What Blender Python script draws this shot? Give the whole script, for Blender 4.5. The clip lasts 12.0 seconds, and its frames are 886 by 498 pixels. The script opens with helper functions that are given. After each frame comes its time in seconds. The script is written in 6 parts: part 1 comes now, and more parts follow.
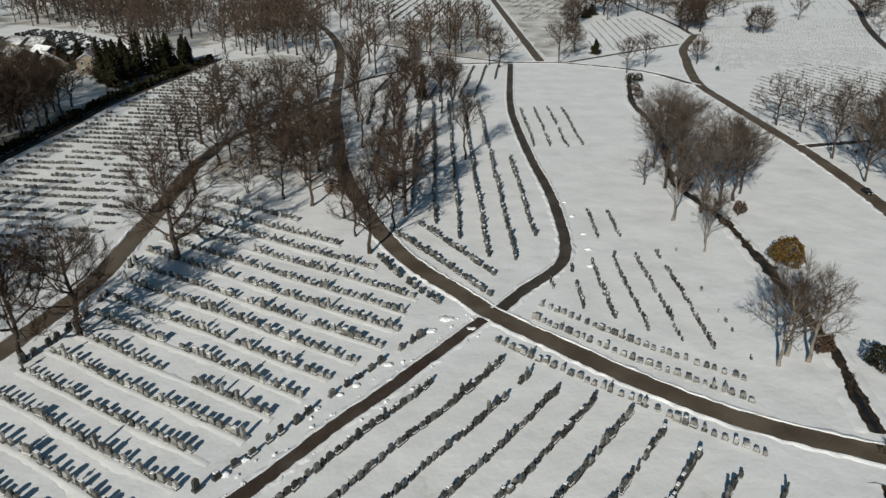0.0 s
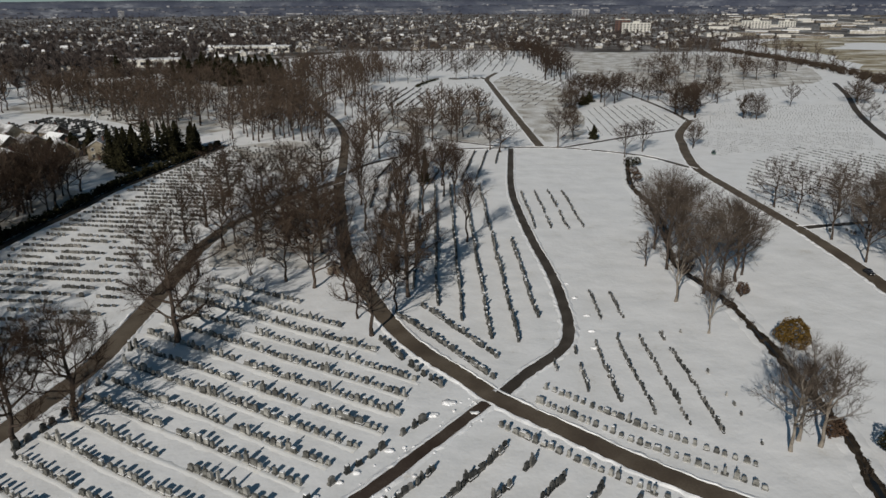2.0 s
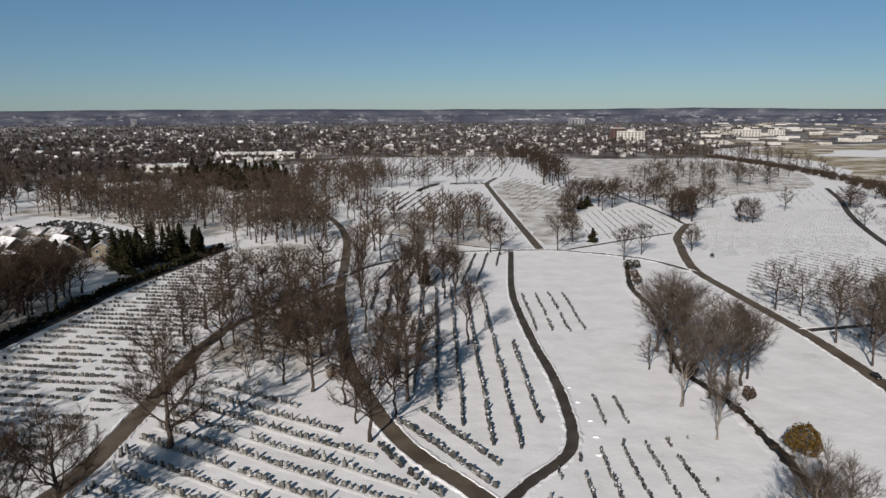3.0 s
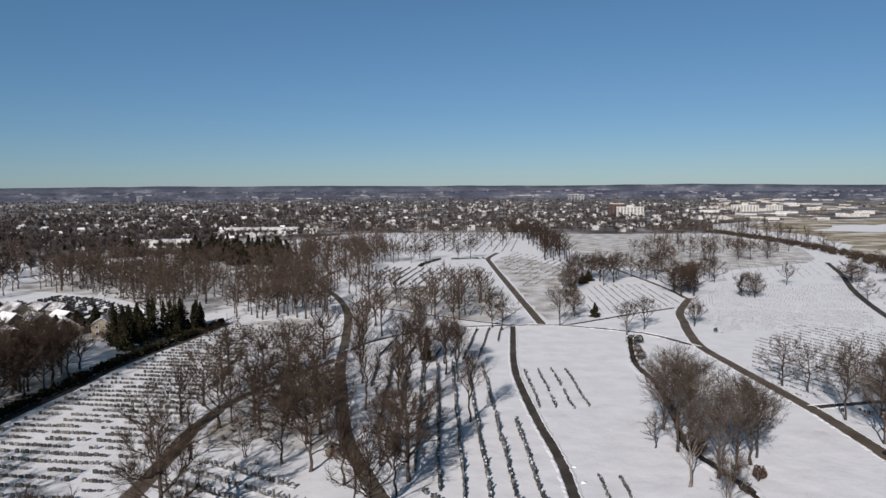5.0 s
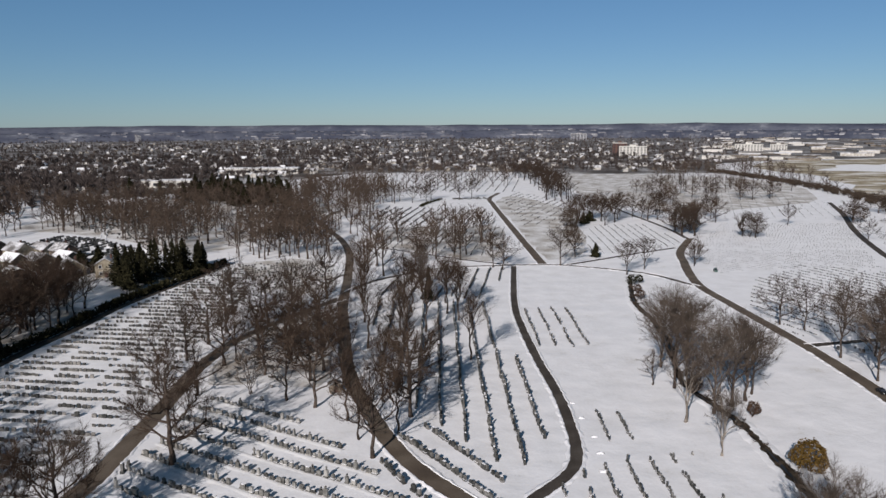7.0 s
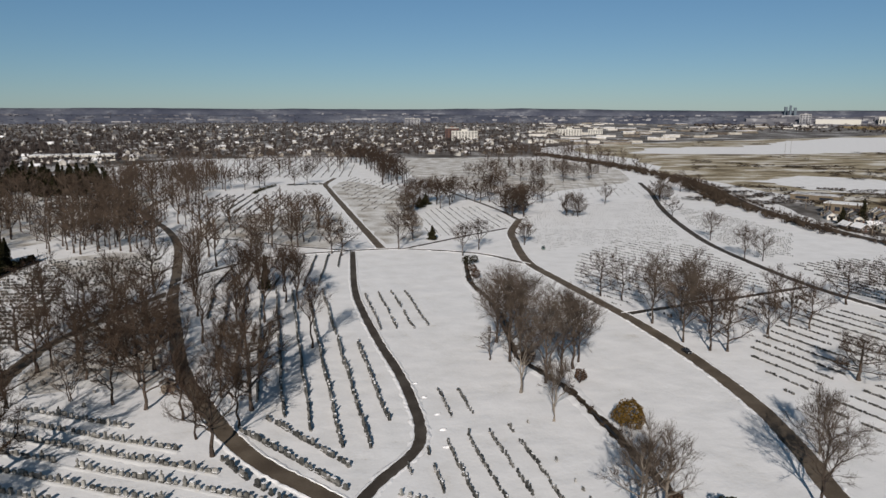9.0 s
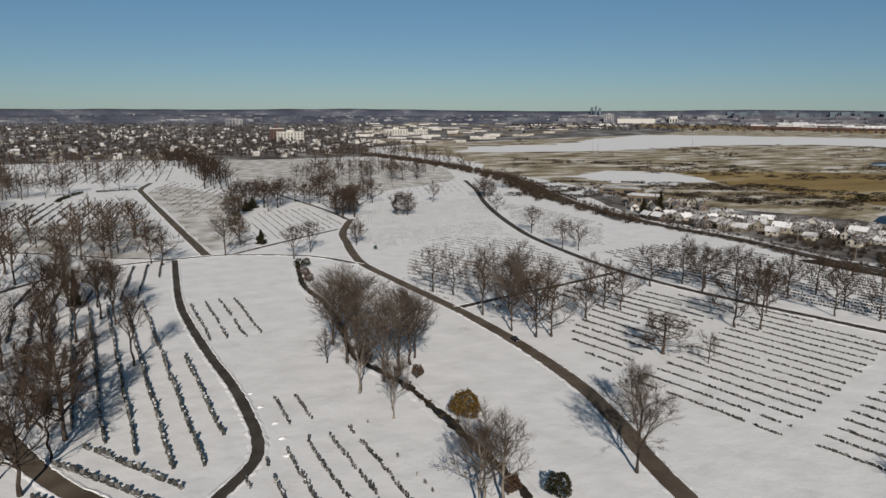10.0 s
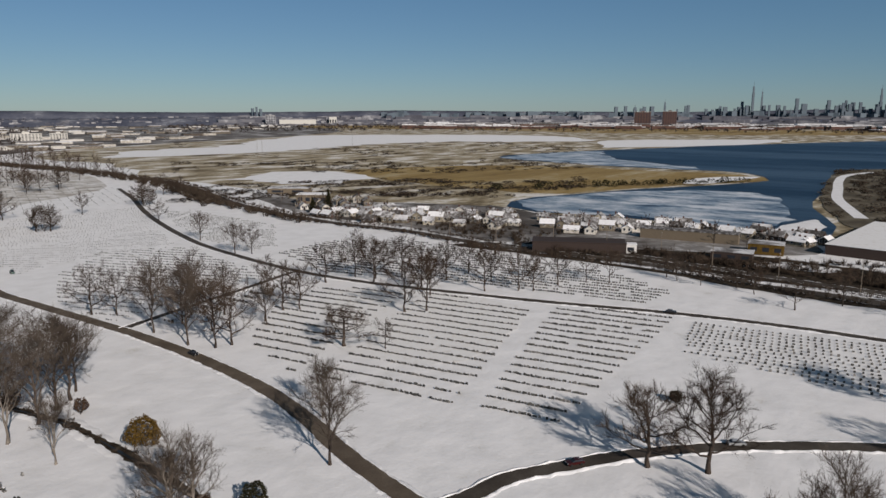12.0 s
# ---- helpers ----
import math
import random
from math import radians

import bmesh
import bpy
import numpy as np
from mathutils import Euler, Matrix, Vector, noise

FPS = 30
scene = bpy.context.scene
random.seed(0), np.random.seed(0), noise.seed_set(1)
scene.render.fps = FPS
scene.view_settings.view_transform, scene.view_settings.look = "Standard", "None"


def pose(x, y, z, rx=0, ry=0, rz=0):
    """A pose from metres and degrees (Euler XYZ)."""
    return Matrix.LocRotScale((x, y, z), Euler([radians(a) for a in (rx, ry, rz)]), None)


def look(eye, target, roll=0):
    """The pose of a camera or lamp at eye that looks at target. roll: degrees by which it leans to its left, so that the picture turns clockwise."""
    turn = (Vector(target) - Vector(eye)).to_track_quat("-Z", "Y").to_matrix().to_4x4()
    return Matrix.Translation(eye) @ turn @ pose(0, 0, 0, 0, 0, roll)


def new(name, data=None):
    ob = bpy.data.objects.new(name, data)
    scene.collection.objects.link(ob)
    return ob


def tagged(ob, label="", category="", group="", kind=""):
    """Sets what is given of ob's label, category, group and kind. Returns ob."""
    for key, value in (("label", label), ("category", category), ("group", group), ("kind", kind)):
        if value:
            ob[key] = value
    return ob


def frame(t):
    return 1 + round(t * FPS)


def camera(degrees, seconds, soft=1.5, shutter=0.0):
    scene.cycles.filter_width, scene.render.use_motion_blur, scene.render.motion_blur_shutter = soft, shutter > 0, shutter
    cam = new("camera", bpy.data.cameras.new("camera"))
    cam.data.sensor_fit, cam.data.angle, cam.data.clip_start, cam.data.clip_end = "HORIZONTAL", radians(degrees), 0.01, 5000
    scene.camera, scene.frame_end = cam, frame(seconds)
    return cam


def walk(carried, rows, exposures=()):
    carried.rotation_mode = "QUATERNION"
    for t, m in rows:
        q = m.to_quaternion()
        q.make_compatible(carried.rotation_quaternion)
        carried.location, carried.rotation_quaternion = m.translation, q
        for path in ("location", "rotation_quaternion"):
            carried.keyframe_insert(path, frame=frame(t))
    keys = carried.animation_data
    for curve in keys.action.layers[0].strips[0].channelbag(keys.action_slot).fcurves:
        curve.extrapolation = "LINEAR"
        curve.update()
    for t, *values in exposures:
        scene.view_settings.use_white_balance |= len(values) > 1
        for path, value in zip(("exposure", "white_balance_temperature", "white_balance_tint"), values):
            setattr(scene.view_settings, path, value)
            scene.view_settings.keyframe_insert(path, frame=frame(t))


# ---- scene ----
# ---------------------------------------------------------------- camera
cam = camera(63.95, 12.0, soft=1.5)
UNIT = 1.4  # metres to one unit of the plan, in which the ground, trees and buildings are laid out
EYE = 60.0 * UNIT
TURNS = [
    (0.0, 64.02, 0.05, 0.00),
    (0.5, 59.60, 0.03, 0.09),
    (1.0, 52.93, 0.02, 0.14),
    (1.5, 59.61, 0.16, 0.10),
    (2.0, 70.62, 0.26, 0.11),
    (2.5, 76.09, 0.13, 0.20),
    (3.0, 78.85, 0.19, 0.19),
    (3.5, 80.99, 0.19, 0.19),
    (3.7, 81.85, 0.34, 0.15),
    (4.5, 84.30, 0.30, 0.22),
    (5.3, 84.97, 0.27, 0.32),
    (5.5, 84.76, 0.27, 0.31),
    (6.0, 83.76, 0.27, 0.34),
    (6.5, 81.75, 0.29, 0.39),
    (6.7, 81.00, 0.32, 0.38),
    (7.4, 79.20, 0.26, 0.38),
    (7.9, 78.82, 0.10, 0.05),
    (8.3, 78.80, -0.06, -2.13),
    (8.5, 78.80, -0.07, -5.29),
    (9.0, 78.83, -0.12, -12.73),
    (9.5, 78.87, -0.04, -19.69),
    (10.0, 78.88, -0.14, -26.46),
    (10.5, 78.90, -0.07, -33.23),
    (11.0, 78.92, -0.07, -39.47),
    (11.5, 78.97, -0.02, -45.69),
    (12.0, 78.99, 0.00, -52.85),
]
LIGHTNESS = [(0.0, -0.10, 6760, 6), (1.0, -0.17, 6760, 6), (2.0, -0.33, 6800, 9), (3.0, 0.02, 6850, 14), (5.5, 0.10, 6480, 16), (6.5, 0.09, 6500, 16), (8.5, 0.03, 6780, 14), (10.0, -0.13, 6980, 12), (12.0, -0.17, 6900, 15)]
walk(cam, [(t, pose(0, 0, EYE, a, b, c)) for t, a, b, c in TURNS], LIGHTNESS)

# ---------------------------------------------------------------- light
SUN_EL, SHADE = radians(27), (0.37, 0.93)
SUN_AZ = math.atan2(-SHADE[0], -SHADE[1])
world = bpy.data.worlds.new("winter_sky")
scene.world = world
world.use_nodes = True
wn = world.node_tree
sky = wn.nodes.new("ShaderNodeTexSky")
sky.sky_type, sky.sun_disc = "NISHITA", False
sky.sun_elevation, sky.sun_rotation = SUN_EL, SUN_AZ
sky.altitude, sky.air_density, sky.dust_density, sky.ozone_density = 1500, 1.0, 0.3, 3.0
tint = wn.nodes.new("ShaderNodeMix")
tint.data_type, tint.blend_type = "RGBA", "MULTIPLY"
tint.inputs["Factor"].default_value = 1.0
tint.inputs["B"].default_value = (0.595, 0.71, 0.82, 1)
wn.links.new(sky.outputs[0], tint.inputs["A"])
veil = wn.nodes.new("ShaderNodeMix")
veil.data_type, veil.blend_type = "RGBA", "MIX"
veil.inputs["Factor"].default_value = 0.10
veil.inputs["B"].default_value = (3.0, 11.4, 18.0, 1)
wn.links.new(tint.outputs["Result"], veil.inputs["A"])
# the clear winter sky darkens towards the zenith
height = wn.nodes.new("ShaderNodeSeparateXYZ")
wn.links.new(wn.nodes.new("ShaderNodeTexCoord").outputs["Generated"], height.inputs[0])
deep = wn.nodes.new("ShaderNodeValToRGB")
deep.color_ramp.elements[0].position, deep.color_ramp.elements[0].color = 0.22, (1, 1, 1, 1)
deep.color_ramp.elements[1].position, deep.color_ramp.elements[1].color = 0.75, (0.62, 0.42, 0.35, 1)
wn.links.new(height.outputs["Z"], deep.inputs[0])
zenith = wn.nodes.new("ShaderNodeMix")
zenith.data_type, zenith.blend_type = "RGBA", "MULTIPLY"
zenith.inputs["Factor"].default_value = 1.0
wn.links.new(veil.outputs["Result"], zenith.inputs["A"])
wn.links.new(deep.outputs[0], zenith.inputs["B"])
wn.links.new(zenith.outputs["Result"], wn.nodes["Background"].inputs[0])
wn.nodes["Background"].inputs[1].default_value = 0.06
sun_data = bpy.data.lights.new("sun", "SUN")
sun_data.energy, sun_data.angle, sun_data.color = 4.2, radians(0.5), (1.0, 0.965, 0.915)
sun = new("sun", sun_data)
sun.matrix_world = look((-SHADE[0] * 900, -SHADE[1] * 900, 900 * math.tan(SUN_EL)), (0, 0, 0))


# ---------------------------------------------------------------- materials
def material(name, stops, scale=1.0, fine=8.0, rough=0.8, bump=0.0, dent=0.0, metal=0.0, vary=0.0, island=False, stretch=None, spec=0.3):
    """Two scales of noise through a colour ramp; vary shifts the lightness piece by piece."""
    m = bpy.data.materials.new(name)
    m.use_nodes = True
    nt = m.node_tree
    bsdf = nt.nodes["Principled BSDF"]
    bsdf.inputs["Roughness"].default_value = rough
    bsdf.inputs["Metallic"].default_value = metal
    bsdf.inputs["Specular IOR Level"].default_value = spec
    geo = nt.nodes.new("ShaderNodeNewGeometry")
    src = geo.outputs["Position"]
    if stretch:
        mp = nt.nodes.new("ShaderNodeMapping")
        mp.inputs["Rotation"].default_value = (0, 0, stretch[0])
        mp.inputs["Scale"].default_value = (stretch[1], stretch[2], 1)
        nt.links.new(src, mp.inputs[0])
        src = mp.outputs[0]
    tex = []
    for sc, det in ((scale, 4.0), (fine, 3.0)):
        n = nt.nodes.new("ShaderNodeTexNoise")
        n.inputs["Scale"].default_value, n.inputs["Detail"].default_value = sc, det
        nt.links.new(src, n.inputs["Vector"])
        tex.append(n.outputs[0])
    add = nt.nodes.new("ShaderNodeMath")
    add.operation = "MULTIPLY_ADD"
    add.inputs[1].default_value = 0.35
    nt.links.new(tex[1], add.inputs[0])
    nt.links.new(tex[0], add.inputs[2])
    val = add.outputs[0]
    if vary:
        rnd = geo.outputs["Random Per Island"] if island else nt.nodes.new("ShaderNodeObjectInfo").outputs["Random"]
        mv = nt.nodes.new("ShaderNodeMath")
        mv.operation = "MULTIPLY_ADD"
        mv.inputs[1].default_value = vary
        nt.links.new(rnd, mv.inputs[0])
        nt.links.new(val, mv.inputs[2])
        sub = nt.nodes.new("ShaderNodeMath")
        sub.operation = "SUBTRACT"
        sub.inputs[1].default_value = vary / 2
        nt.links.new(mv.outputs[0], sub.inputs[0])
        val = sub.outputs[0]
    ramp = nt.nodes.new("ShaderNodeValToRGB")
    els = ramp.color_ramp.elements
    els.remove(els[1])
    els[0].position, els[0].color = stops[0][0], (*stops[0][1], 1)
    for p, c in stops[1:]:
        els.new(p).color = (*c, 1)
    nt.links.new(val, ramp.inputs[0])
    nt.links.new(ramp.outputs[0], bsdf.inputs["Base Color"])
    if bump:
        b = nt.nodes.new("ShaderNodeBump")
        b.inputs["Distance"].default_value = bump
        b.inputs["Strength"].default_value = 1.0
        nt.links.new(val if not dent else tex[1], b.inputs["Height"])
        last = b
        if dent:
            b2 = nt.nodes.new("ShaderNodeBump")
            b2.inputs["Distance"].default_value = dent
            nt.links.new(tex[0], b2.inputs["Height"])
            nt.links.new(b2.outputs[0], b.inputs["Normal"])
        nt.links.new(last.outputs[0], bsdf.inputs["Normal"])
    return m


def plain(name, c, rough=0.6, metal=0.0, spec=0.4):
    """A thing of one paint, with faint soiling."""
    return material(name, [(0.35, [v * 0.85 for v in c]), (0.9, c)], 0.8, 6.0, rough, metal=metal, spec=spec)


SNOW = material("snow", [(0.36, (0.62, 0.60, 0.56)), (0.50, (0.77, 0.77, 0.77)), (0.68, (0.82, 0.82, 0.825)), (0.85, (0.86, 0.86, 0.865))], 0.10, 1.2, 0.75, 0.035, 0.45, spec=0.2)
WORN = material("worn_snow", [(0.38, (0.64, 0.615, 0.57)), (0.52, (0.755, 0.745, 0.725)), (0.66, (0.81, 0.81, 0.805))], 0.35, 2.5, 0.8, 0.06, spec=0.2)
BANK = material("ploughed_snow", [(0.4, (0.62, 0.60, 0.58)), (0.6, (0.82, 0.82, 0.83)), (0.9, (0.86, 0.86, 0.87))], 0.5, 4.0, 0.8, 0.15, spec=0.2)
ASPHALT = material("asphalt", [(0.4, (0.068, 0.051, 0.037)), (0.62, (0.100, 0.077, 0.056)), (0.85, (0.145, 0.117, 0.088))], 0.12, 2.5, 0.8, 0.02)
ROADDARK = material("dark_asphalt", [(0.4, (0.036, 0.031, 0.026)), (0.65, (0.060, 0.050, 0.042)), (0.9, (0.10, 0.088, 0.075))], 0.10, 2.0, 0.8, 0.02, spec=0.12)
LANE = material("brown_lane", [(0.4, (0.040, 0.028, 0.022)), (0.65, (0.062, 0.045, 0.036)), (0.9, (0.10, 0.080, 0.066))], 0.15, 2.0, 0.85, 0.02, spec=0.15)
MUD = material("creek_mud", [(0.4, (0.018, 0.014, 0.011)), (0.65, (0.036, 0.028, 0.021)), (0.9, (0.085, 0.070, 0.052))], 0.4, 3.0, 0.9, 0.2, spec=0.05)
STREAM = material("stream_water", [(0.4, (0.008, 0.009, 0.010)), (0.8, (0.02, 0.022, 0.024))], 0.3, 2.0, 0.3, 0.02, spec=0.2)
GRANITE_PALE = material("pale_granite", [(0.30, (0.048, 0.047, 0.043)), (0.55, (0.125, 0.122, 0.112)), (0.78, (0.235, 0.228, 0.208)), (1.0, (0.38, 0.37, 0.345))], 0.9, 7.0, 0.75, 0.01, vary=0.6)
GRANITE_PALE_FAR = material("pale_granite_far", [(0.30, (0.045, 0.044, 0.040)), (0.55, (0.118, 0.115, 0.105)), (0.78, (0.22, 0.214, 0.196)), (1.0, (0.36, 0.35, 0.325))], 0.9, 7.0, 0.75, vary=0.6, island=True)
GRANITE = material("granite", [(0.25, (0.032, 0.033, 0.031)), (0.55, (0.080, 0.080, 0.074)), (0.78, (0.155, 0.152, 0.14)), (1.0, (0.29, 0.28, 0.26))], 0.9, 7.0, 0.7, 0.01, vary=0.55)
# thin trodden snow on the lawns; painted tree shade under the woods
TRODDEN_SHADED = material("trodden_shaded_snow", [(0.52, (0.36, 0.325, 0.28)), (0.66, (0.55, 0.53, 0.50)), (0.82, (0.76, 0.755, 0.745))], 0.06, 0.7, 0.8, 0.04, spec=0.2)
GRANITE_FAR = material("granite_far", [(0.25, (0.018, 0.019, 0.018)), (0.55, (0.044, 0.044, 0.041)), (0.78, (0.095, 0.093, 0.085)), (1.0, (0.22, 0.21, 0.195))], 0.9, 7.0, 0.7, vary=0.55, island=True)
BARK = material("bark", [(0.35, (0.019, 0.0132, 0.0104)), (0.6, (0.040, 0.0285, 0.0220)), (0.85, (0.081, 0.061, 0.048))], 0.9, 6.0, 0.9, 0.06, vary=0.25)
TWIG = material("twigs", [(0.35, (0.024, 0.0160, 0.0115)), (0.6, (0.047, 0.032, 0.0235)), (0.85, (0.088, 0.064, 0.048))], 0.2, 2.0, 0.9, vary=0.3, spec=0.05)
TWIG_PALE = material("pale_twigs", [(0.35, (0.040, 0.030, 0.023)), (0.6, (0.075, 0.058, 0.046)), (0.85, (0.13, 0.105, 0.085))], 0.2, 2.0, 0.9, vary=0.3, spec=0.05)
BARK_PALE = material("pale_bark", [(0.35, (0.10, 0.084, 0.068)), (0.6, (0.17, 0.145, 0.12)), (0.85, (0.26, 0.228, 0.19))], 0.9, 6.0, 0.9, 0.06, vary=0.2)
WOODS = material("far_twigs", [(0.3, (0.026, 0.021, 0.020)), (0.55, (0.048, 0.039, 0.036)), (0.8, (0.085, 0.070, 0.064))], 0.05, 0.4, 0.95, vary=0.35, island=True, spec=0.05)
EVERGREEN = material("evergreen", [(0.35, (0.010, 0.010, 0.006)), (0.6, (0.020, 0.019, 0.010)), (0.9, (0.042, 0.039, 0.020))], 0.6, 5.0, 0.85, vary=0.3, island=True, spec=0.05)
GOLDEN = material("golden_foliage", [(0.35, (0.058, 0.034, 0.009)), (0.6, (0.100, 0.060, 0.016)), (0.9, (0.14, 0.088, 0.027))], 0.6, 5.0, 0.85, vary=0.25, island=True, spec=0.05)
RUSSET = material("russet_foliage", [(0.35, (0.035, 0.022, 0.015)), (0.6, (0.06, 0.038, 0.027)), (0.9, (0.10, 0.066, 0.045))], 0.6, 5.0, 0.85, vary=0.4, island=True, spec=0.05)
BRUSH = material("brush", [(0.35, (0.024, 0.017, 0.013)), (0.6, (0.045, 0.033, 0.025)), (0.9, (0.085, 0.066, 0.050))], 0.3, 3.0, 0.9, vary=0.35, island=True, spec=0.05)
REED = material("marsh_reeds", [(0.36, (0.13, 0.085, 0.030)), (0.55, (0.22, 0.145, 0.048)), (0.72, (0.31, 0.22, 0.085)), (0.84, (0.42, 0.35, 0.22)), (0.92, (0.66, 0.64, 0.60))], 0.010, 0.12, 0.9, stretch=(0.9, 0.35, 1.6))
ICE = material("bay_water", [(0.40, (0.009, 0.023, 0.048)), (0.60, (0.014, 0.035, 0.068)), (0.78, (0.05, 0.09, 0.14))], 0.004, 0.05, 0.45, stretch=(0.0, 2.0, 0.3), spec=0.12)
ICE_FLOE = material("broken_ice", [(0.46, (0.020, 0.045, 0.085)), (0.55, (0.10, 0.16, 0.23)), (0.66, (0.28, 0.35, 0.42)), (0.82, (0.66, 0.69, 0.73))], 0.034, 0.26, 0.5, stretch=(0.0, 1.4, 0.55), spec=0.3)
HEADLAND = material("dry_scrub_ground", [(0.40, (0.040, 0.032, 0.020)), (0.58, (0.075, 0.060, 0.038)), (0.74, (0.12, 0.10, 0.066)), (0.90, (0.22, 0.20, 0.16))], 0.03, 0.3, 0.95, 0.3)
MARSH = material("frozen_marsh", [(0.42, (0.066, 0.049, 0.027)), (0.54, (0.150, 0.115, 0.064)), (0.64, (0.29, 0.238, 0.15)), (0.72, (0.44, 0.385, 0.285)), (0.80, (0.69, 0.665, 0.62))], 0.024, 0.17, 0.9, stretch=(0.75, 0.55, 1.25))
TOWN = material("town_ground", [(0.44, (0.045, 0.037, 0.031)), (0.62, (0.09, 0.078, 0.069)), (0.76, (0.24, 0.23, 0.22)), (0.88, (0.68, 0.68, 0.69))], 0.012, 0.12, 0.9)
# distance haze is mixed into this blue-violet base colour
HAZY_HILL = material("hazy_wooded_hill", [(0.40, (0.048, 0.055, 0.082)), (0.60, (0.072, 0.080, 0.112)), (0.76, (0.112, 0.121, 0.152)), (0.92, (0.28, 0.29, 0.32))], 0.006, 0.05, 0.95)
# far walls, their greys cooled to carry the distance haze
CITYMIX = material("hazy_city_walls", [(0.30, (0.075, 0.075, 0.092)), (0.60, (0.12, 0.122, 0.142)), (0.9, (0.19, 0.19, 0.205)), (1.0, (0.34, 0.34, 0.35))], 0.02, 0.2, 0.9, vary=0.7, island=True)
ROOFSNOW = material("snowy_roof", [(0.42, (0.075, 0.068, 0.062)), (0.62, (0.20, 0.19, 0.185)), (0.74, (0.58, 0.58, 0.59)), (0.95, (0.78, 0.78, 0.79))], 0.10, 1.6, 0.85, 0.05, vary=0.55, island=True)
ROOFDARK = material("shingle_roof", [(0.35, (0.04, 0.036, 0.034)), (0.65, (0.09, 0.08, 0.075)), (0.95, (0.6, 0.6, 0.6))], 0.5, 3.0, 0.9, 0.03, vary=0.25)
SIDING = material("house_walls", [(0.30, (0.06, 0.045, 0.036)), (0.55, (0.15, 0.125, 0.09)), (0.8, (0.32, 0.28, 0.21)), (1.0, (0.62, 0.59, 0.53))], 0.3, 4.0, 0.8, vary=0.9)
SIDING_FAR = material("far_walls", [(0.30, (0.065, 0.052, 0.044)), (0.55, (0.17, 0.145, 0.115)), (0.8, (0.36, 0.33, 0.28)), (1.0, (0.58, 0.56, 0.52))], 0.3, 4.0, 0.8, vary=0.9, island=True)
GLASS = plain("window_glass", (0.03, 0.035, 0.045), 0.12, spec=0.5)
TRIM = plain("white_trim", (0.72, 0.71, 0.68), 0.6)
BRICK = plain("brown_brick", (0.11, 0.058, 0.045), 0.85)
DARKWALL = plain("dark_rust_wall", (0.045, 0.030, 0.025), 0.85)
TAN = plain("tan_cladding", (0.17, 0.135, 0.095), 0.85)
PALE = plain("pale_concrete", (0.60, 0.58, 0.53), 0.8)
# grey blue here is haze put into the tower colour
HAZY_SKYLINE = plain("hazy_distant_tower", (0.12, 0.155, 0.185), 0.8)
POLE = plain("weathered_pole", (0.22, 0.18, 0.14), 0.85)
BLACKCAR = plain("dark_car_paint", (0.018, 0.019, 0.022), 0.25, spec=0.5)
REDCAR = plain("dark_red_car_paint", (0.05, 0.010, 0.010), 0.25, spec=0.5)
SILVER = plain("silver_car_paint", (0.50, 0.51, 0.52), 0.3, metal=0.4)
GREENCAR = plain("green_canvas", (0.020, 0.085, 0.060), 0.6)
RUBBER = plain("rubber", (0.015, 0.015, 0.015), 0.85)


# ---------------------------------------------------------------- mesh helpers
def build(name, verts, faces, mats, index=None, parent=None, smooth=False):
    me = bpy.data.meshes.new(name)
    me.from_pydata([tuple(map(float, v)) for v in verts], [], [tuple(map(int, q)) for q in faces])
    for m in mats if isinstance(mats, (list, tuple)) else [mats]:
        me.materials.append(m)
    if index is not None:
        me.polygons.foreach_set("material_index", np.asarray(index, dtype=np.int32))
    if smooth:
        me.polygons.foreach_set("use_smooth", np.ones(len(me.polygons), dtype=bool))
    me.update()
    ob = new(name, me)
    ob.parent = parent
    return ob


def again(name, data, parent, at=(0, 0, 0), turn=0.0, label=""):
    """A further piece on the same mesh."""
    ob = new(name, data)
    ob.parent, ob.location, ob.rotation_euler = parent, at, (0, 0, turn)
    if label:
        ob["label"] = label
    return ob


def part(name, bm, mat, parent, label=""):
    me = bpy.data.meshes.new(name)
    bm.to_mesh(me)
    bm.free()
    me.materials.append(mat)
    ob = new(name, me)
    ob.parent = parent
    if label:
        ob["label"] = label
    return ob


def box(x0, y0, z0, x1, y1, z1, bevel=0.0, bm=None):
    bm = bm or bmesh.new()
    made = bmesh.ops.create_cube(bm, size=1.0)["verts"]
    bmesh.ops.scale(bm, verts=made, vec=(x1 - x0, y1 - y0, z1 - z0))
    bmesh.ops.translate(bm, verts=made, vec=((x0 + x1) / 2, (y0 + y1) / 2, (z0 + z1) / 2))
    if bevel:
        edges = list({e for v in made for e in v.link_edges})
        bmesh.ops.bevel(bm, geom=edges, offset=bevel, segments=1, affect="EDGES")
    return bm


def prism(profile, y0, y1, bm=None):
    """A profile in x and z, drawn out along y."""
    bm = bm or bmesh.new()
    a = [bm.verts.new((x, y0, z)) for x, z in profile]
    b = [bm.verts.new((x, y1, z)) for x, z in profile]
    bm.faces.new(a)
    bm.faces.new(b[::-1])
    n = len(a)
    for i in range(n):
        bm.faces.new((a[i], b[i], b[(i + 1) % n], a[(i + 1) % n]))
    bmesh.ops.recalc_face_normals(bm, faces=bm.faces)
    return bm


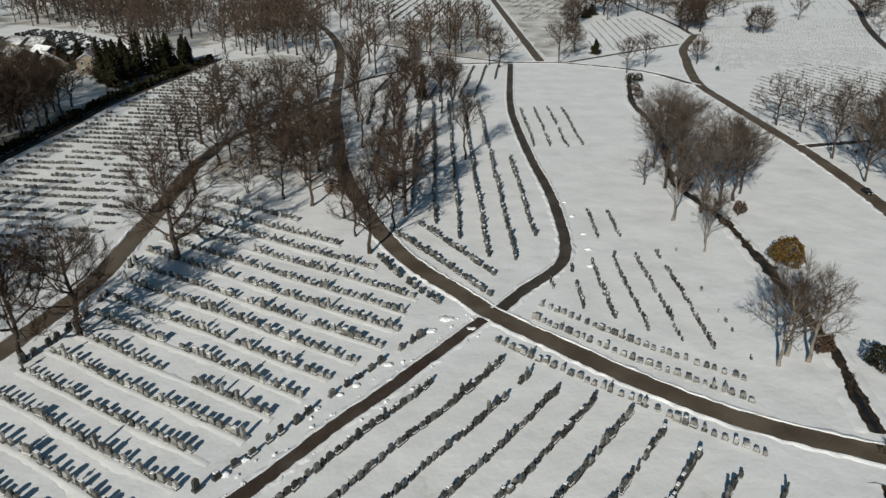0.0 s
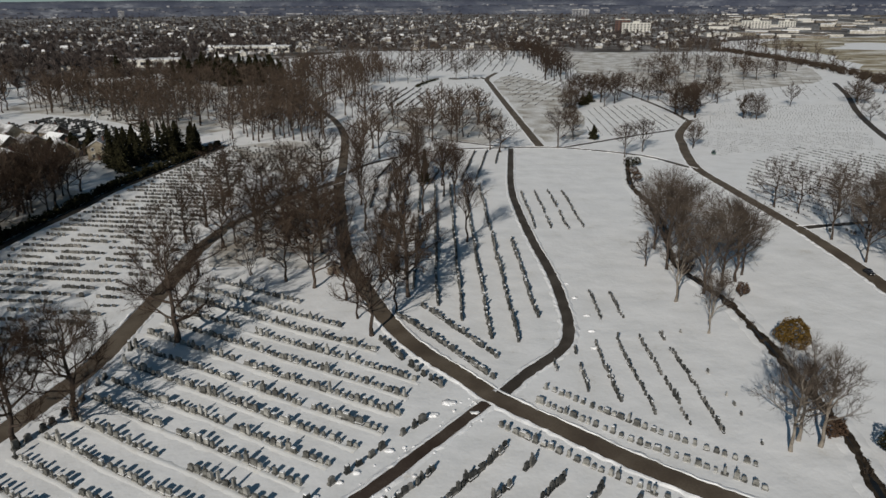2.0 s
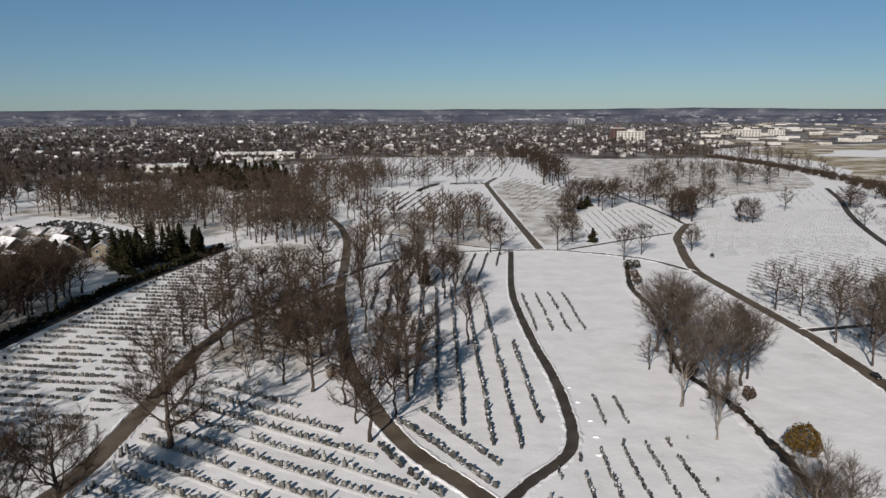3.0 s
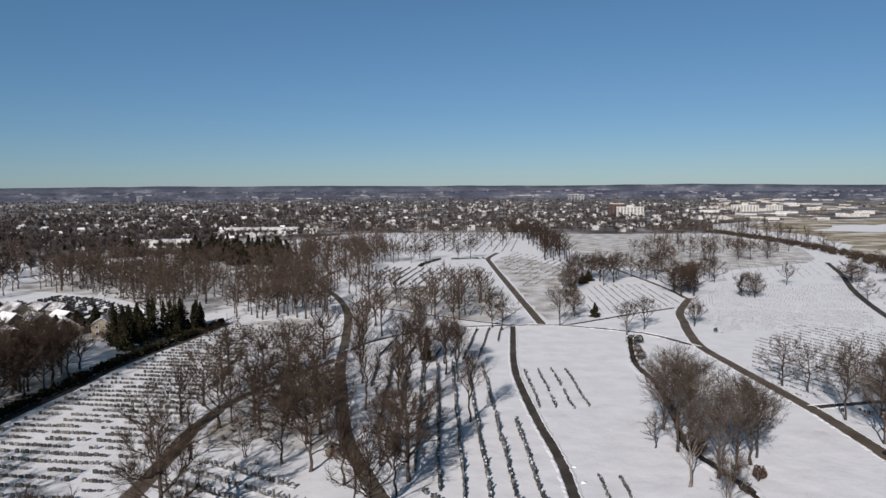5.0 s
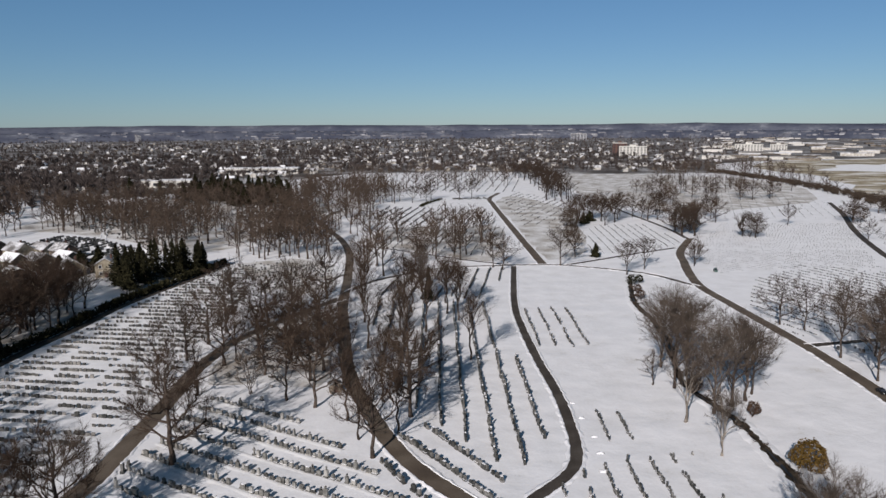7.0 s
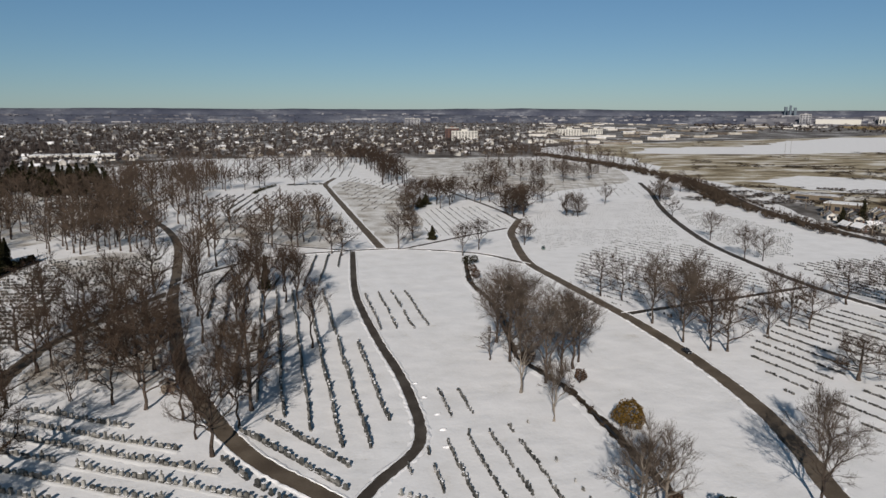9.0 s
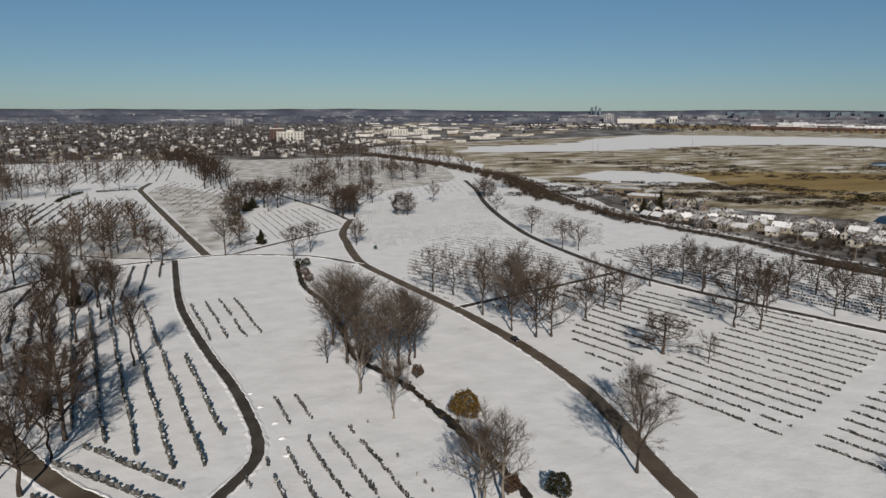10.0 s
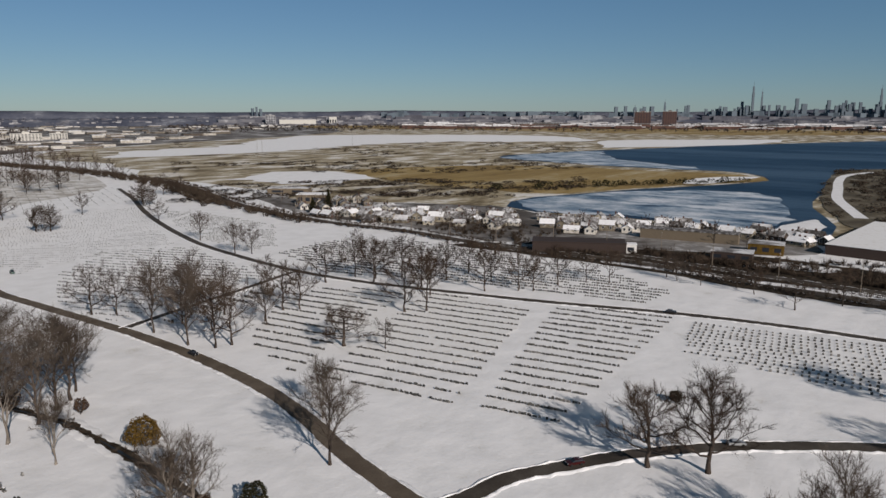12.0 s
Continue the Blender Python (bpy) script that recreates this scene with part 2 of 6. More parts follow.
def spline(points, step=3.0):
    """Points at even steps on a smooth line through the given ones."""
    p = np.array(points, float)
    p = np.vstack([2 * p[0] - p[1], p, 2 * p[-1] - p[-2]])
    out = []
    for i in range(1, len(p) - 2):
        n = max(2, int(np.linalg.norm(p[i + 1] - p[i]) / step) + 1)
        for u in np.arange(n) / n:
            out.append(0.5 * (2 * p[i] + (p[i + 1] - p[i - 1]) * u + (2 * p[i - 1] - 5 * p[i] + 4 * p[i + 1] - p[i + 2]) * u ** 2 + (3 * p[i] - p[i - 1] - 3 * p[i + 1] + p[i + 2]) * u ** 3))
    out.append(p[-2])
    return np.array(out)


def sides(line):
    """The way to the left of a line at each of its points."""
    d = np.gradient(line, axis=0)
    d /= np.linalg.norm(d, axis=1)[:, None] + 1e-9
    return np.stack([-d[:, 1], d[:, 0]], 1)


def ribbon(line, cross):
    """Vertices and faces of a band: cross gives (offset, height) pairs, from one side to the other, for each point."""
    nrm, k = sides(line), len(cross[0])
    v = [(*(line[i] + nrm[i] * o), z) for i in range(len(line)) for o, z in cross[i]]
    f = [(i * k + j, i * k + j + 1, (i + 1) * k + j + 1, (i + 1) * k + j) for i in range(len(line) - 1) for j in range(k - 1)]
    return v, f


def inside(poly, x, y):
    hit, n = False, len(poly)
    for i in range(n):
        (x0, y0), (x1, y1) = poly[i], poly[i - 1]
        if (y0 > y) != (y1 > y) and x < (x1 - x0) * (y - y0) / (y1 - y0) + x0:
            hit = not hit
    return hit


def stamp(name, shapes, places, mats, rng, label, category):
    """Many alike small things in one mesh. shapes: (verts, faces, material indices); places: (x, y, z, turn, sx, sy, sz)."""
    verts, faces, index, base = [], [], [], 0
    for x, y, z, a, sx, sy, sz in places:
        sv, sf, sm = shapes[rng.randrange(len(shapes))]
        c, s = math.cos(a), math.sin(a)
        px, py = sv[:, 0] * sx, sv[:, 1] * sy
        verts.append(np.stack([x + c * px - s * py, y + s * px + c * py, z + sv[:, 2] * sz], 1))
        faces += [tuple(i + base for i in q) for q in sf]
        index += sm
        base += len(sv)
    me = bpy.data.meshes.new(name)
    me.from_pydata(np.concatenate(verts).tolist(), [], faces)
    for m in mats:
        me.materials.append(m)
    me.polygons.foreach_set("material_index", np.asarray(index, dtype=np.int32))
    me.update()
    return tagged(new(name, me), label, category, "", "stuff")


def shape_of(bm, mat_index=0):
    bm.verts.index_update()
    v = np.array([x.co[:] for x in bm.verts])
    f = [tuple(x.index for x in q.verts) for q in bm.faces]
    bm.free()
    return v, f, [mat_index] * len(f)


def joined(*shapes):
    v, f, m, base = [], [], [], 0
    for a, b, c in shapes:
        v.append(a)
        f += [tuple(i + base for i in q) for q in b]
        m += c
        base += len(a)
    return np.concatenate(v), f, m


# ---------------------------------------------------------------- ground
CREEK = spline([(72, 275), (67, 255), (63, 232), (63, 212), (60, 186), (55, 160), (57, 146), (59, 134), (59, 118), (58.5, 100), (58, 88), (56, 78), (54.5, 69), (52, 62), (48.5, 50), (46, 34), (47, 12)], 1.5)


def sheet(name, outline, z, mat, label, category, step=40.0, wobble=6.0, seed=1):
    """A flat sheet with an uneven edge."""
    p = np.array(outline, float)
    rim = spline([*p, p[0]], step)[:-1]
    rng = np.random.RandomState(seed)
    rim += rng.uniform(-wobble, wobble, rim.shape)
    far = np.linalg.norm(rim, axis=1)
    rim *= np.minimum(1.0, 3450 / far)[:, None]
    bm = bmesh.new()
    bm.faces.new([bm.verts.new((x, y, z)) for x, y in rim])
    bmesh.ops.triangulate(bm, faces=bm.faces)
    for f in bm.faces:
        if f.normal.z < 0:
            f.normal_flip()
    return tagged(part(name, bm, mat, None), label, category, "", "structure")


def ground():
    """One sheet to the horizon, fine near the stones and coarse far off, with soft swells."""
    r = np.concatenate([np.linspace(0, 330, 91), 330 * (3530 / 330) ** (np.arange(1, 25) / 24)])
    axis = np.concatenate([-r[:0:-1], r])
    n = len(axis)
    xs, ys = np.meshgrid(axis, axis)
    z = np.zeros_like(xs)
    v = np.stack([xs.ravel(), ys.ravel(), z.ravel()], 1)
    near = np.where((np.abs(v[:, 0]) < 330) & (np.abs(v[:, 1]) < 330))[0]
    for i in near:
        v[i, 2] = 0.14 * (noise.noise((v[i, 0] * 0.11, v[i, 1] * 0.11, 0)) - 0.35) + 0.06 * noise.noise((v[i, 0] * 0.4, v[i, 1] * 0.4, 3))
        v[i, 2] = min(v[i, 2], 0.02)
    f = [(j * n + i, j * n + i + 1, (j + 1) * n + i + 1, (j + 1) * n + i) for j in range(n - 1) for i in range(n - 1)]
    ob = build("ground", v, f, SNOW, smooth=True)
    tagged(ob, "snow covered cemetery ground, slightly lumpy and trodden", "snow", "", "structure")


ground()
sheet("ground_town", [(-3200, 1100), (-1400, 620), (-420, 560), (-250, 640), (-120, 900), (90, 905), (330, 880), (480, 1150), (1500, 1500), (2250, 2400), (1400, 3000), (0, 3300), (-1500, 2950), (-2600, 2100)], 0.06, TOWN, "winter town ground of bare soil and patchy snow", "ground", 120, 20, 2)
# grey village snow; towards the hedge its colour paints in tree shade
sheet("ground_village", [(-500, 540), (-300, 380), (-215, 300), (-145, 300), (-140, 262), (-130, 240), (-119, 226), (-118, 195), (-120, 120), (-260, 60), (-700, 150)], 0.05, TRODDEN_SHADED, "bare and snowy ground by the houses, darkened for tree shade", "ground", 30, 5, 3)
sheet("marshland", [(345, 560), (345, 430), (330, 345), (385, 250), (450, 290), (690, 450), (1080, 470), (1600, 300), (2400, 100), (3250, 0), (3150, 1200), (2300, 2400), (1500, 1520), (520, 1120), (420, 800)], 0.10, MARSH, "frozen marsh with dry reeds and snow patches", "marsh", 60, 12, 4)
sheet("mudflat", [(382, 262), (360, 60), (400, 20), (700, -120), (1500, -560), (2100, -300), (1800, 330), (1300, 480), (1000, 560), (760, 560), (600, 500), (470, 400)], 0.16, MARSH, "brown frozen mud flat round the bay", "marsh", 60, 4, 29)
sheet("marsh_reeds", [(520, 520), (640, 470), (700, 370), (706, 255), (712, 180), (664, 146), (560, 205), (470, 250), (455, 330), (470, 420)], 0.22, REED, "brown reed bed on a spit of land", "marsh", 30, 5, 5)
sheet("brown_field", [(1750, 1900), (1900, 1400), (1850, 950), (1880, 520), (2150, 200), (2500, 250), (2400, 900), (2350, 1500), (2100, 2300)], 0.24, REED, "wide brown reed field", "marsh", 80, 15, 6)
sheet("snowfield", [(480, 900), (560, 1020), (760, 1060), (1000, 1230), (1250, 1330), (1420, 1150), (1560, 900), (1380, 640), (1230, 720), (1120, 860), (940, 890), (740, 850)], 0.26, SNOW, "long open snow field in the marsh", "snow", 40, 16, 7)
sheet("snowfield", [(1100, 500), (1380, 620), (1600, 420), (1620, 330), (1350, 350)], 0.28, SNOW, "snow strip on the far shore", "snow", 60, 8, 8)
sheet("snowfield", [(390, 535), (470, 560), (500, 500), (465, 440), (400, 440)], 0.26, SNOW, "frozen pond covered with snow", "snow", 18, 9, 9)
sheet("bay", [(470, 238), (405, 252), (374, 212), (386, 147), (374, 97), (358, 56), (419, 58), (490, 81), (560, 92), (670, 96), (690, 130), (668, 144), (570, 190)], 0.30, ICE, "dark blue water of the inner bay", "water", 40, 4, 10)
sheet("bay", [(666, 146), (655, 100), (800, 112), (880, 70), (1000, -150), (1500, -400), (1900, -300), (1750, 100), (1393, 324), (1080, 455), (900, 510), (790, 505), (745, 386), (738, 254), (735, 185)], 0.32, ICE, "dark blue open water of the bay", "water", 40, 4, 17)
sheet("bay_ice", [(466, 234), (408, 247), (380, 212), (392, 147), (382, 97), (415, 80), (470, 92), (535, 112), (560, 150), (520, 200)], 0.34, ICE_FLOE, "broken pale ice floating on the bay", "ice", 18, 5, 11)
sheet("bay_ice", [(790, 500), (752, 400), (746, 290), (752, 230), (790, 270), (840, 350), (920, 420), (1010, 470), (900, 505)], 0.34, ICE_FLOE, "pale ice along the reed shore", "ice", 25, 7, 12)
sheet("bay_ice", [(362, 60), (415, 62), (440, 72), (405, 80), (375, 84)], 0.36, SNOW, "snow covered ice by the shore", "ice", 12, 2, 13)
sheet("marsh_reeds", [(812, 118), (757, 112), (690, 107), (625, 98), (557, 89), (500, 77), (455, 64), (426, 54), (430, 20), (700, -60), (900, 20), (874, 78)], 0.45, HEADLAND, "brown brushy headland", "marsh", 30, 1.5, 14)
sheet("snowfield", [(596, 198), (648, 205), (690, 176), (698, 162), (640, 172), (600, 182)], 0.40, BANK, "thin strip of snow at the tip of the reed spit", "snow", 14, 2, 34)
track_v, track_f = ribbon(spline([(816, 86), (758, 101), (690, 97), (627, 88), (557, 78), (503, 64), (458, 51)], 12), [[(-3.6, 0.55), (3.6, 0.55)]] * len(spline([(816, 86), (758, 101), (690, 97), (627, 88), (557, 78), (503, 64), (458, 51)], 12)))
tagged(build("snow_path", track_v, [q[::-1] for q in track_f], SNOW), "winding snow covered track on the headland", "path", "", "structure")
sheet("ground_railway", [(256, 190), (271, 180), (276, 141), (296, 118), (312, 80), (312, 38), (310, -30), (246, -40), (249, 20), (253, 63), (258, 106), (257, 150)], 0.03, MUD, "dark bare ground beside the highway with snow patches", "ground", 10, 1.5, 18)
sheet("ground_shore", [(274, 180), (284, 260), (277, 300), (300, 370), (335, 430), (338, 345), (382, 255), (371, 212), (383, 147), (371, 97), (355, 58), (330, 52), (313, 80), (298, 118)], 0.08, TOWN, "bare and snowy ground among the shore houses", "ground", 15, 2, 23)
sheet("trodden_shaded_ground", [(43, 312), (40, 430), (37, 540), (50, 600), (72, 560), (84, 500), (80, 430), (64, 330)], 0.05, TRODDEN_SHADED, "thin trodden snow with brown grass showing", "snow", 12, 1.5, 24)
sheet("trodden_shaded_ground", [(-44, 352), (-8, 332), (22, 312), (31, 415), (0, 420), (-34, 412)], 0.05, TRODDEN_SHADED, "thin trodden snow between far headstones", "snow", 12, 1.5, 25)
sheet("trodden_shaded_ground", [(-93, 306), (-70, 318), (-52, 305), (-46, 262), (-60, 244), (-72, 262)], 0.05, TRODDEN_SHADED, "thin trodden snow between headstones", "snow", 12, 1.5, 26)
# greyish thin snow, its dull tone also standing in for tree shade
sheet("trodden_shaded_ground", [(-255, 405), (-205, 392), (-150, 350), (-120, 325), (-90, 430), (-100, 560), (-250, 590), (-260, 430)], 0.05, TRODDEN_SHADED, "thin snow under the bare wood, darkened for tree shade", "snow", 20, 3, 27)
sheet("trodden_shaded_ground", [(150, 470), (290, 560), (330, 760), (200, 880), (120, 840), (118, 600)], 0.05, TRODDEN_SHADED, "thin snow with brown grass on the far slope", "snow", 25, 3, 28)
# dull sheet that paints in the shade of the roadside trees
sheet("trodden_shaded_ground", [(-57, 158), (-44, 160), (-31, 158), (-30, 178), (-35, 212), (-39, 236), (-50, 228), (-60, 205), (-60, 178)], 0.05, TRODDEN_SHADED, "snow between two roads, darkened for the shade of bare trees", "snow", 8, 1.2, 36)
sheet("worn_field", [(172, 172), (181, 146), (185, 112), (150, 96), (128, 100), (122, 122), (140, 150)], 0.05, WORN, "thin yellowish snow between rows of headstones", "snow", 8, 1.5, 35)
sheet("snow_lot", [(290, 70), (304, 66), (306, 40), (296, 42)], 0.09, BANK, "patch of old snow on dark ground", "snow", 8, 1.5, 19)
sheet("snow_lot", [(262, 60), (266, 61), (268, 20), (263, 10)], 0.085, BANK, "strip of old snow on dark ground", "snow", 8, 0.8, 20)
sheet("snow_lot", [(262, 118), (266, 116), (266, 76), (262, 76)], 0.085, BANK, "strip of old snow on dark ground", "snow", 8, 0.8, 22)
sheet("snow_lot", [(330, 52), (352, 48), (362, 20), (360, -20), (300, -30), (305, 20)], 0.12, SNOW, "snow covered empty lot", "snow", 20, 2, 16)


# ---------------------------------------------------------------- roads
def road(points, width, label, mat=ASPHALT, bank=0.25, seed=0, z=0.035, ragged=0.12):
    """A cleared road: the surface, and ploughed snow along both of its edges."""
    rng = random.Random(seed)
    line = spline(points, 2.0)
    holder = tagged(new("road"), label, "road", "", "structure")
    half = width / 2
    cross = []
    for _ in line:
        a, b = half + rng.uniform(-ragged, ragged), half + rng.uniform(-ragged, ragged)
        cross.append([(-a, z), (-half * 0.5, z + 0.02), (0, z + 0.03), (half * 0.5, z + 0.02), (b, z)])
    v, f = ribbon(line, cross)
    build("surface", v, f, mat, parent=holder)
    if bank:
        fine = spline(points, 1.2)
        for s in (-1, 1):
            cross = []
            for i in range(len(fine)):
                h = bank * (0.35 + 0.9 * rng.random()) * (0.7 + 0.5 * noise.noise((fine[i][0] * 0.12, fine[i][1] * 0.12, s)))
                w = 0.5 + 0.6 * rng.random()
                o = half - 0.1 + rng.uniform(-0.15, 0.15)
                row = [(s * o, 0.02), (s * (o + 0.22 * w), h), (s * (o + 0.55 * w), h * 0.7), (s * (o + w), -0.05)]
                cross.append(row if s > 0 else row[::-1])
            v, f = ribbon(fine, cross)
            if s < 0:
                f = [q[::-1] for q in f]
            f = [q[::-1] for q in f]
            build("snow_bank", v, f, BANK, parent=holder)
    return holder


R_MAIN = [(66, 61), (54, 66), (44, 70), (35, 75), (25, 83), (17, 90.5), (8, 99), (2, 107), (-5, 116), (-11, 127), (-16, 140), (-22, 157), (-27, 178), (-31, 203), (-36, 235), (-40, 275), (-47, 330), (-58, 375), (-74, 421), (-81, 460), (-76, 510)]
R_LANE = [(-31, 8), (-33, 25), (-32, 40), (-30, 45.5), (-28, 52), (-25, 57), (-21, 62), (-14, 71.5), (-7, 80), (6.5, 97.5)]
R_LOOP = [(9, 100), (14, 107), (20, 114), (23.2, 121), (24.4, 133), (24.5, 152), (23, 176), (22, 205), (22.5, 236), (28, 299)]
road(R_MAIN, 3.7, "brown grey asphalt road between ploughed snow edges", seed=1)
road(R_LANE, 2.2, "narrow dark brown lane beside rows of headstones", LANE, seed=2)
road(R_LOOP, 2.4, "narrow dark lane bending round a snowy lawn", ROADDARK, seed=3, z=0.04)
road([(-70, 76), (-66, 88), (-63.5, 98), (-61.5, 110), (-61.5, 125), (-62, 148), (-63, 170), (-60, 193), (-51, 217), (-38, 242)], 4.2, "broad asphalt road shaded by bare trees", seed=4)
road([(-37, 252), (-31, 267), (-21, 280), (-8, 292), (7, 298), (28, 301), (41, 301.5), (51, 300), (72, 289), (83, 279), (93, 259)], 2.6, "narrow road across the snow", ROADDARK, seed=5, z=0.045)
road([(128, 372), (110, 332), (103, 305), (98, 284), (94, 259), (95, 231), (96.5, 202), (97.5, 180), (97, 152), (94, 122), (89, 102), (84, 88), (80, 74), (77, 60), (73, 40)], 3.9, "winding brown asphalt road beside open snow", seed=6, z=0.05)
road([(41, 303), (37, 430), (34, 539), (34, 581), (45, 630)], 4.0, "straight asphalt road up the hill", seed=7)
road([(51, 301), (65, 311), (80, 322), (96, 333), (111, 343)], 2.4, "narrow path joining two roads", ROADDARK, 0.15, seed=8)
road([(-48, 355), (-28, 342), (-8, 326), (10, 312), (26, 302)], 2.2, "narrow shaded path", ROADDARK, 0.15, seed=9, z=0.05)
road([(290, 540), (262, 470), (231, 402), (208, 344), (189, 286), (181, 243), (177, 204), (179.5, 172), (186, 142), (195, 107), (206, 72), (212, 45), (215, 15), (216, -30)], 3.6, "long dark asphalt road across the cemetery", ROADDARK, seed=10)
road([(98, 187), (120, 192), (145, 197), (175, 204)], 2.8, "short connecting road under bare trees", ROADDARK, seed=11)
road([(76, 62), (84, 59), (93, 57), (103, 51), (112, 45), (122, 36), (131, 26), (145, 6), (156, -16)], 3.6, "dark wet curved road between white snow edges", ROADDARK, 0.35, seed=12, z=0.055)
road([(-117, 150), (-115, 177), (-114, 191), (-112, 207), (-111, 230), (-107, 252), (-102, 273), (-96, 307)], 3.4, "dark shaded boundary road", ROADDARK, 0.1, seed=13)
road([(126, 367), (127, 400), (125, 440), (121, 490), (118, 560)], 2.6, "narrow far road between snowy lawns", ROADDARK, 0.15, seed=14)
road([(-205, 425), (-198, 404), (-186, 376), (-176, 358), (-160, 344), (-146, 338), (-126, 330)], 2.4, "snow covered lane curving past the headstones", WORN, 0.6, seed=17, z=0.07)
road([(345, 900), (356, 737), (341, 545), (287, 385), (270, 290), (273, 234), (266, 170), (270, 112), (263, 62), (257, 15), (252, -40)], 7.0, "dark highway along the cemetery boundary", ROADDARK, 0.07, seed=15)
road([(272, 150), (283, 112), (276, 62), (272, 10), (268, -40)], 5.0, "dark service road with patches of snow", ROADDARK, 0.07, seed=16)


def reach(line, holder, rng):
    """One reach of the creek, on one side of the road."""
    wet, left, right = [], [], []
    for x, y in line:
        wide = 0.34 + 0.36 * noise.noise((x * 0.09, y * 0.09, 5)) + (0.12 if y < 125 else 0.0) + (0.2 if y < 78 else 0.0)
        wet.append([(-wide, 0.055), (0, 0.06), (wide, 0.055)])
        for s, store in ((-1, left), (1, right)):
            e = wide + 0.14 + 0.55 * max(0.0, 0.4 + noise.noise((x * 0.55, y * 0.55, s * 7))) + 0.3 * rng.random()
            lip = 0.16 + 0.14 * noise.noise((x * 0.4, y * 0.4, s * 3))
            row = [(s * (wide - 0.3), 0.05), (s * (wide + 0.1), 0.10 + 0.05 * rng.random()), (s * e, lip), (s * (e + 0.5), lip + 0.04), (s * (e + 1.6), -0.08)]
            store.append(row if s > 0 else row[::-1])
    v, f = ribbon(line, wet)
    build("water", v, [q[::-1] for q in f], STREAM, parent=holder)
    for store in (left, right):
        v, f = ribbon(line, store)
        mud = [(0 if (j % 4 if store is right else 3 - j % 4) < 2 else 1) for j in range(len(f))]
        build("bank", v, [q[::-1] for q in f], [MUD, SNOW], mud, parent=holder, smooth=True)


def creek():
    """A stream in a ragged muddy cut, with snow on the tops of its banks."""
    holder = tagged(new("creek"), "narrow dark creek in a ragged muddy cut through the snow", "creek", "", "structure")
    rng = random.Random(21)
    whole = spline(CREEK[::3], 0.55)
    for line in (whole[whole[:, 1] > 69.5], whole[whole[:, 1] < 61]):
        reach(line, holder, rng)


creek()


# ---------------------------------------------------------------- headstones
def profile(kind, w, h):
    a = w / 2
    if kind == "round":
        return [(-a, 0), (a, 0), (a, h * 0.72), (a * 0.75, h * 0.92), (0, h), (-a * 0.75, h * 0.92), (-a, h * 0.72)]
    if kind == "wave":
        return [(-a, 0), (a, 0), (a, h * 0.84), (a * 0.6, h * 0.9), (a * 0.25, h), (-a * 0.25, h), (-a * 0.6, h * 0.9), (-a, h * 0.84)]
    if kind == "cross":
        b = a * 0.32
        return [(-b, 0), (b, 0), (b, h * 0.58), (a * 0.8, h * 0.58), (a * 0.8, h * 0.76), (b, h * 0.76), (b, h), (-b, h), (-b, h * 0.76), (-a * 0.8, h * 0.76), (-a * 0.8, h * 0.58), (-b, h * 0.58)]
    if kind == "topped":
        b = a * 0.13
        return [(-a, 0), (a, 0), (a, h * 0.62), (a * 0.5, h * 0.68), (b, h * 0.68), (b, h * 0.82), (b * 3, h * 0.82), (b * 3, h * 0.9), (b, h * 0.9), (b, h), (-b, h), (-b, h * 0.9), (-b * 3, h * 0.9), (-b * 3, h * 0.82), (-b, h * 0.82), (-b, h * 0.68), (-a * 0.5, h * 0.68), (-a, h * 0.62)]
    if kind == "obelisk":
        return [(-a * 0.5, 0), (a * 0.5, 0), (a * 0.38, h * 0.88), (0, h), (-a * 0.38, h * 0.88)]
    return [(-a, 0), (a, 0), (a, h * 0.97), (a * 0.94, h), (-a * 0.94, h), (-a, h * 0.97)]


KINDS = [("round", 0.92, 0.98, 0.36), ("flat", 0.98, 0.88, 0.36), ("wave", 1.05, 0.95, 0.38), ("flat", 0.75, 1.1, 0.36), ("round", 0.72, 1.15, 0.34), ("cross", 0.95, 1.6, 0.26), ("obelisk", 1.1, 2.0, 0.5), ("flat", 1.5, 1.1, 0.42), ("topped", 0.95, 1.85, 0.34)]
ODDS = [34, 14, 22, 6, 14, 4, 2, 2, 12]
STONE_LABELS = {"round": "weathered grey granite headstone with a rounded top", "flat": "grey granite headstone with a flat top", "wave": "grey granite headstone with a curved shoulder", "cross": "grey granite cross on a stone base", "topped": "grey granite headstone topped with a small cross", "obelisk": "tall grey granite monument tapering to a point"}
stone_data, far_shapes = [], []
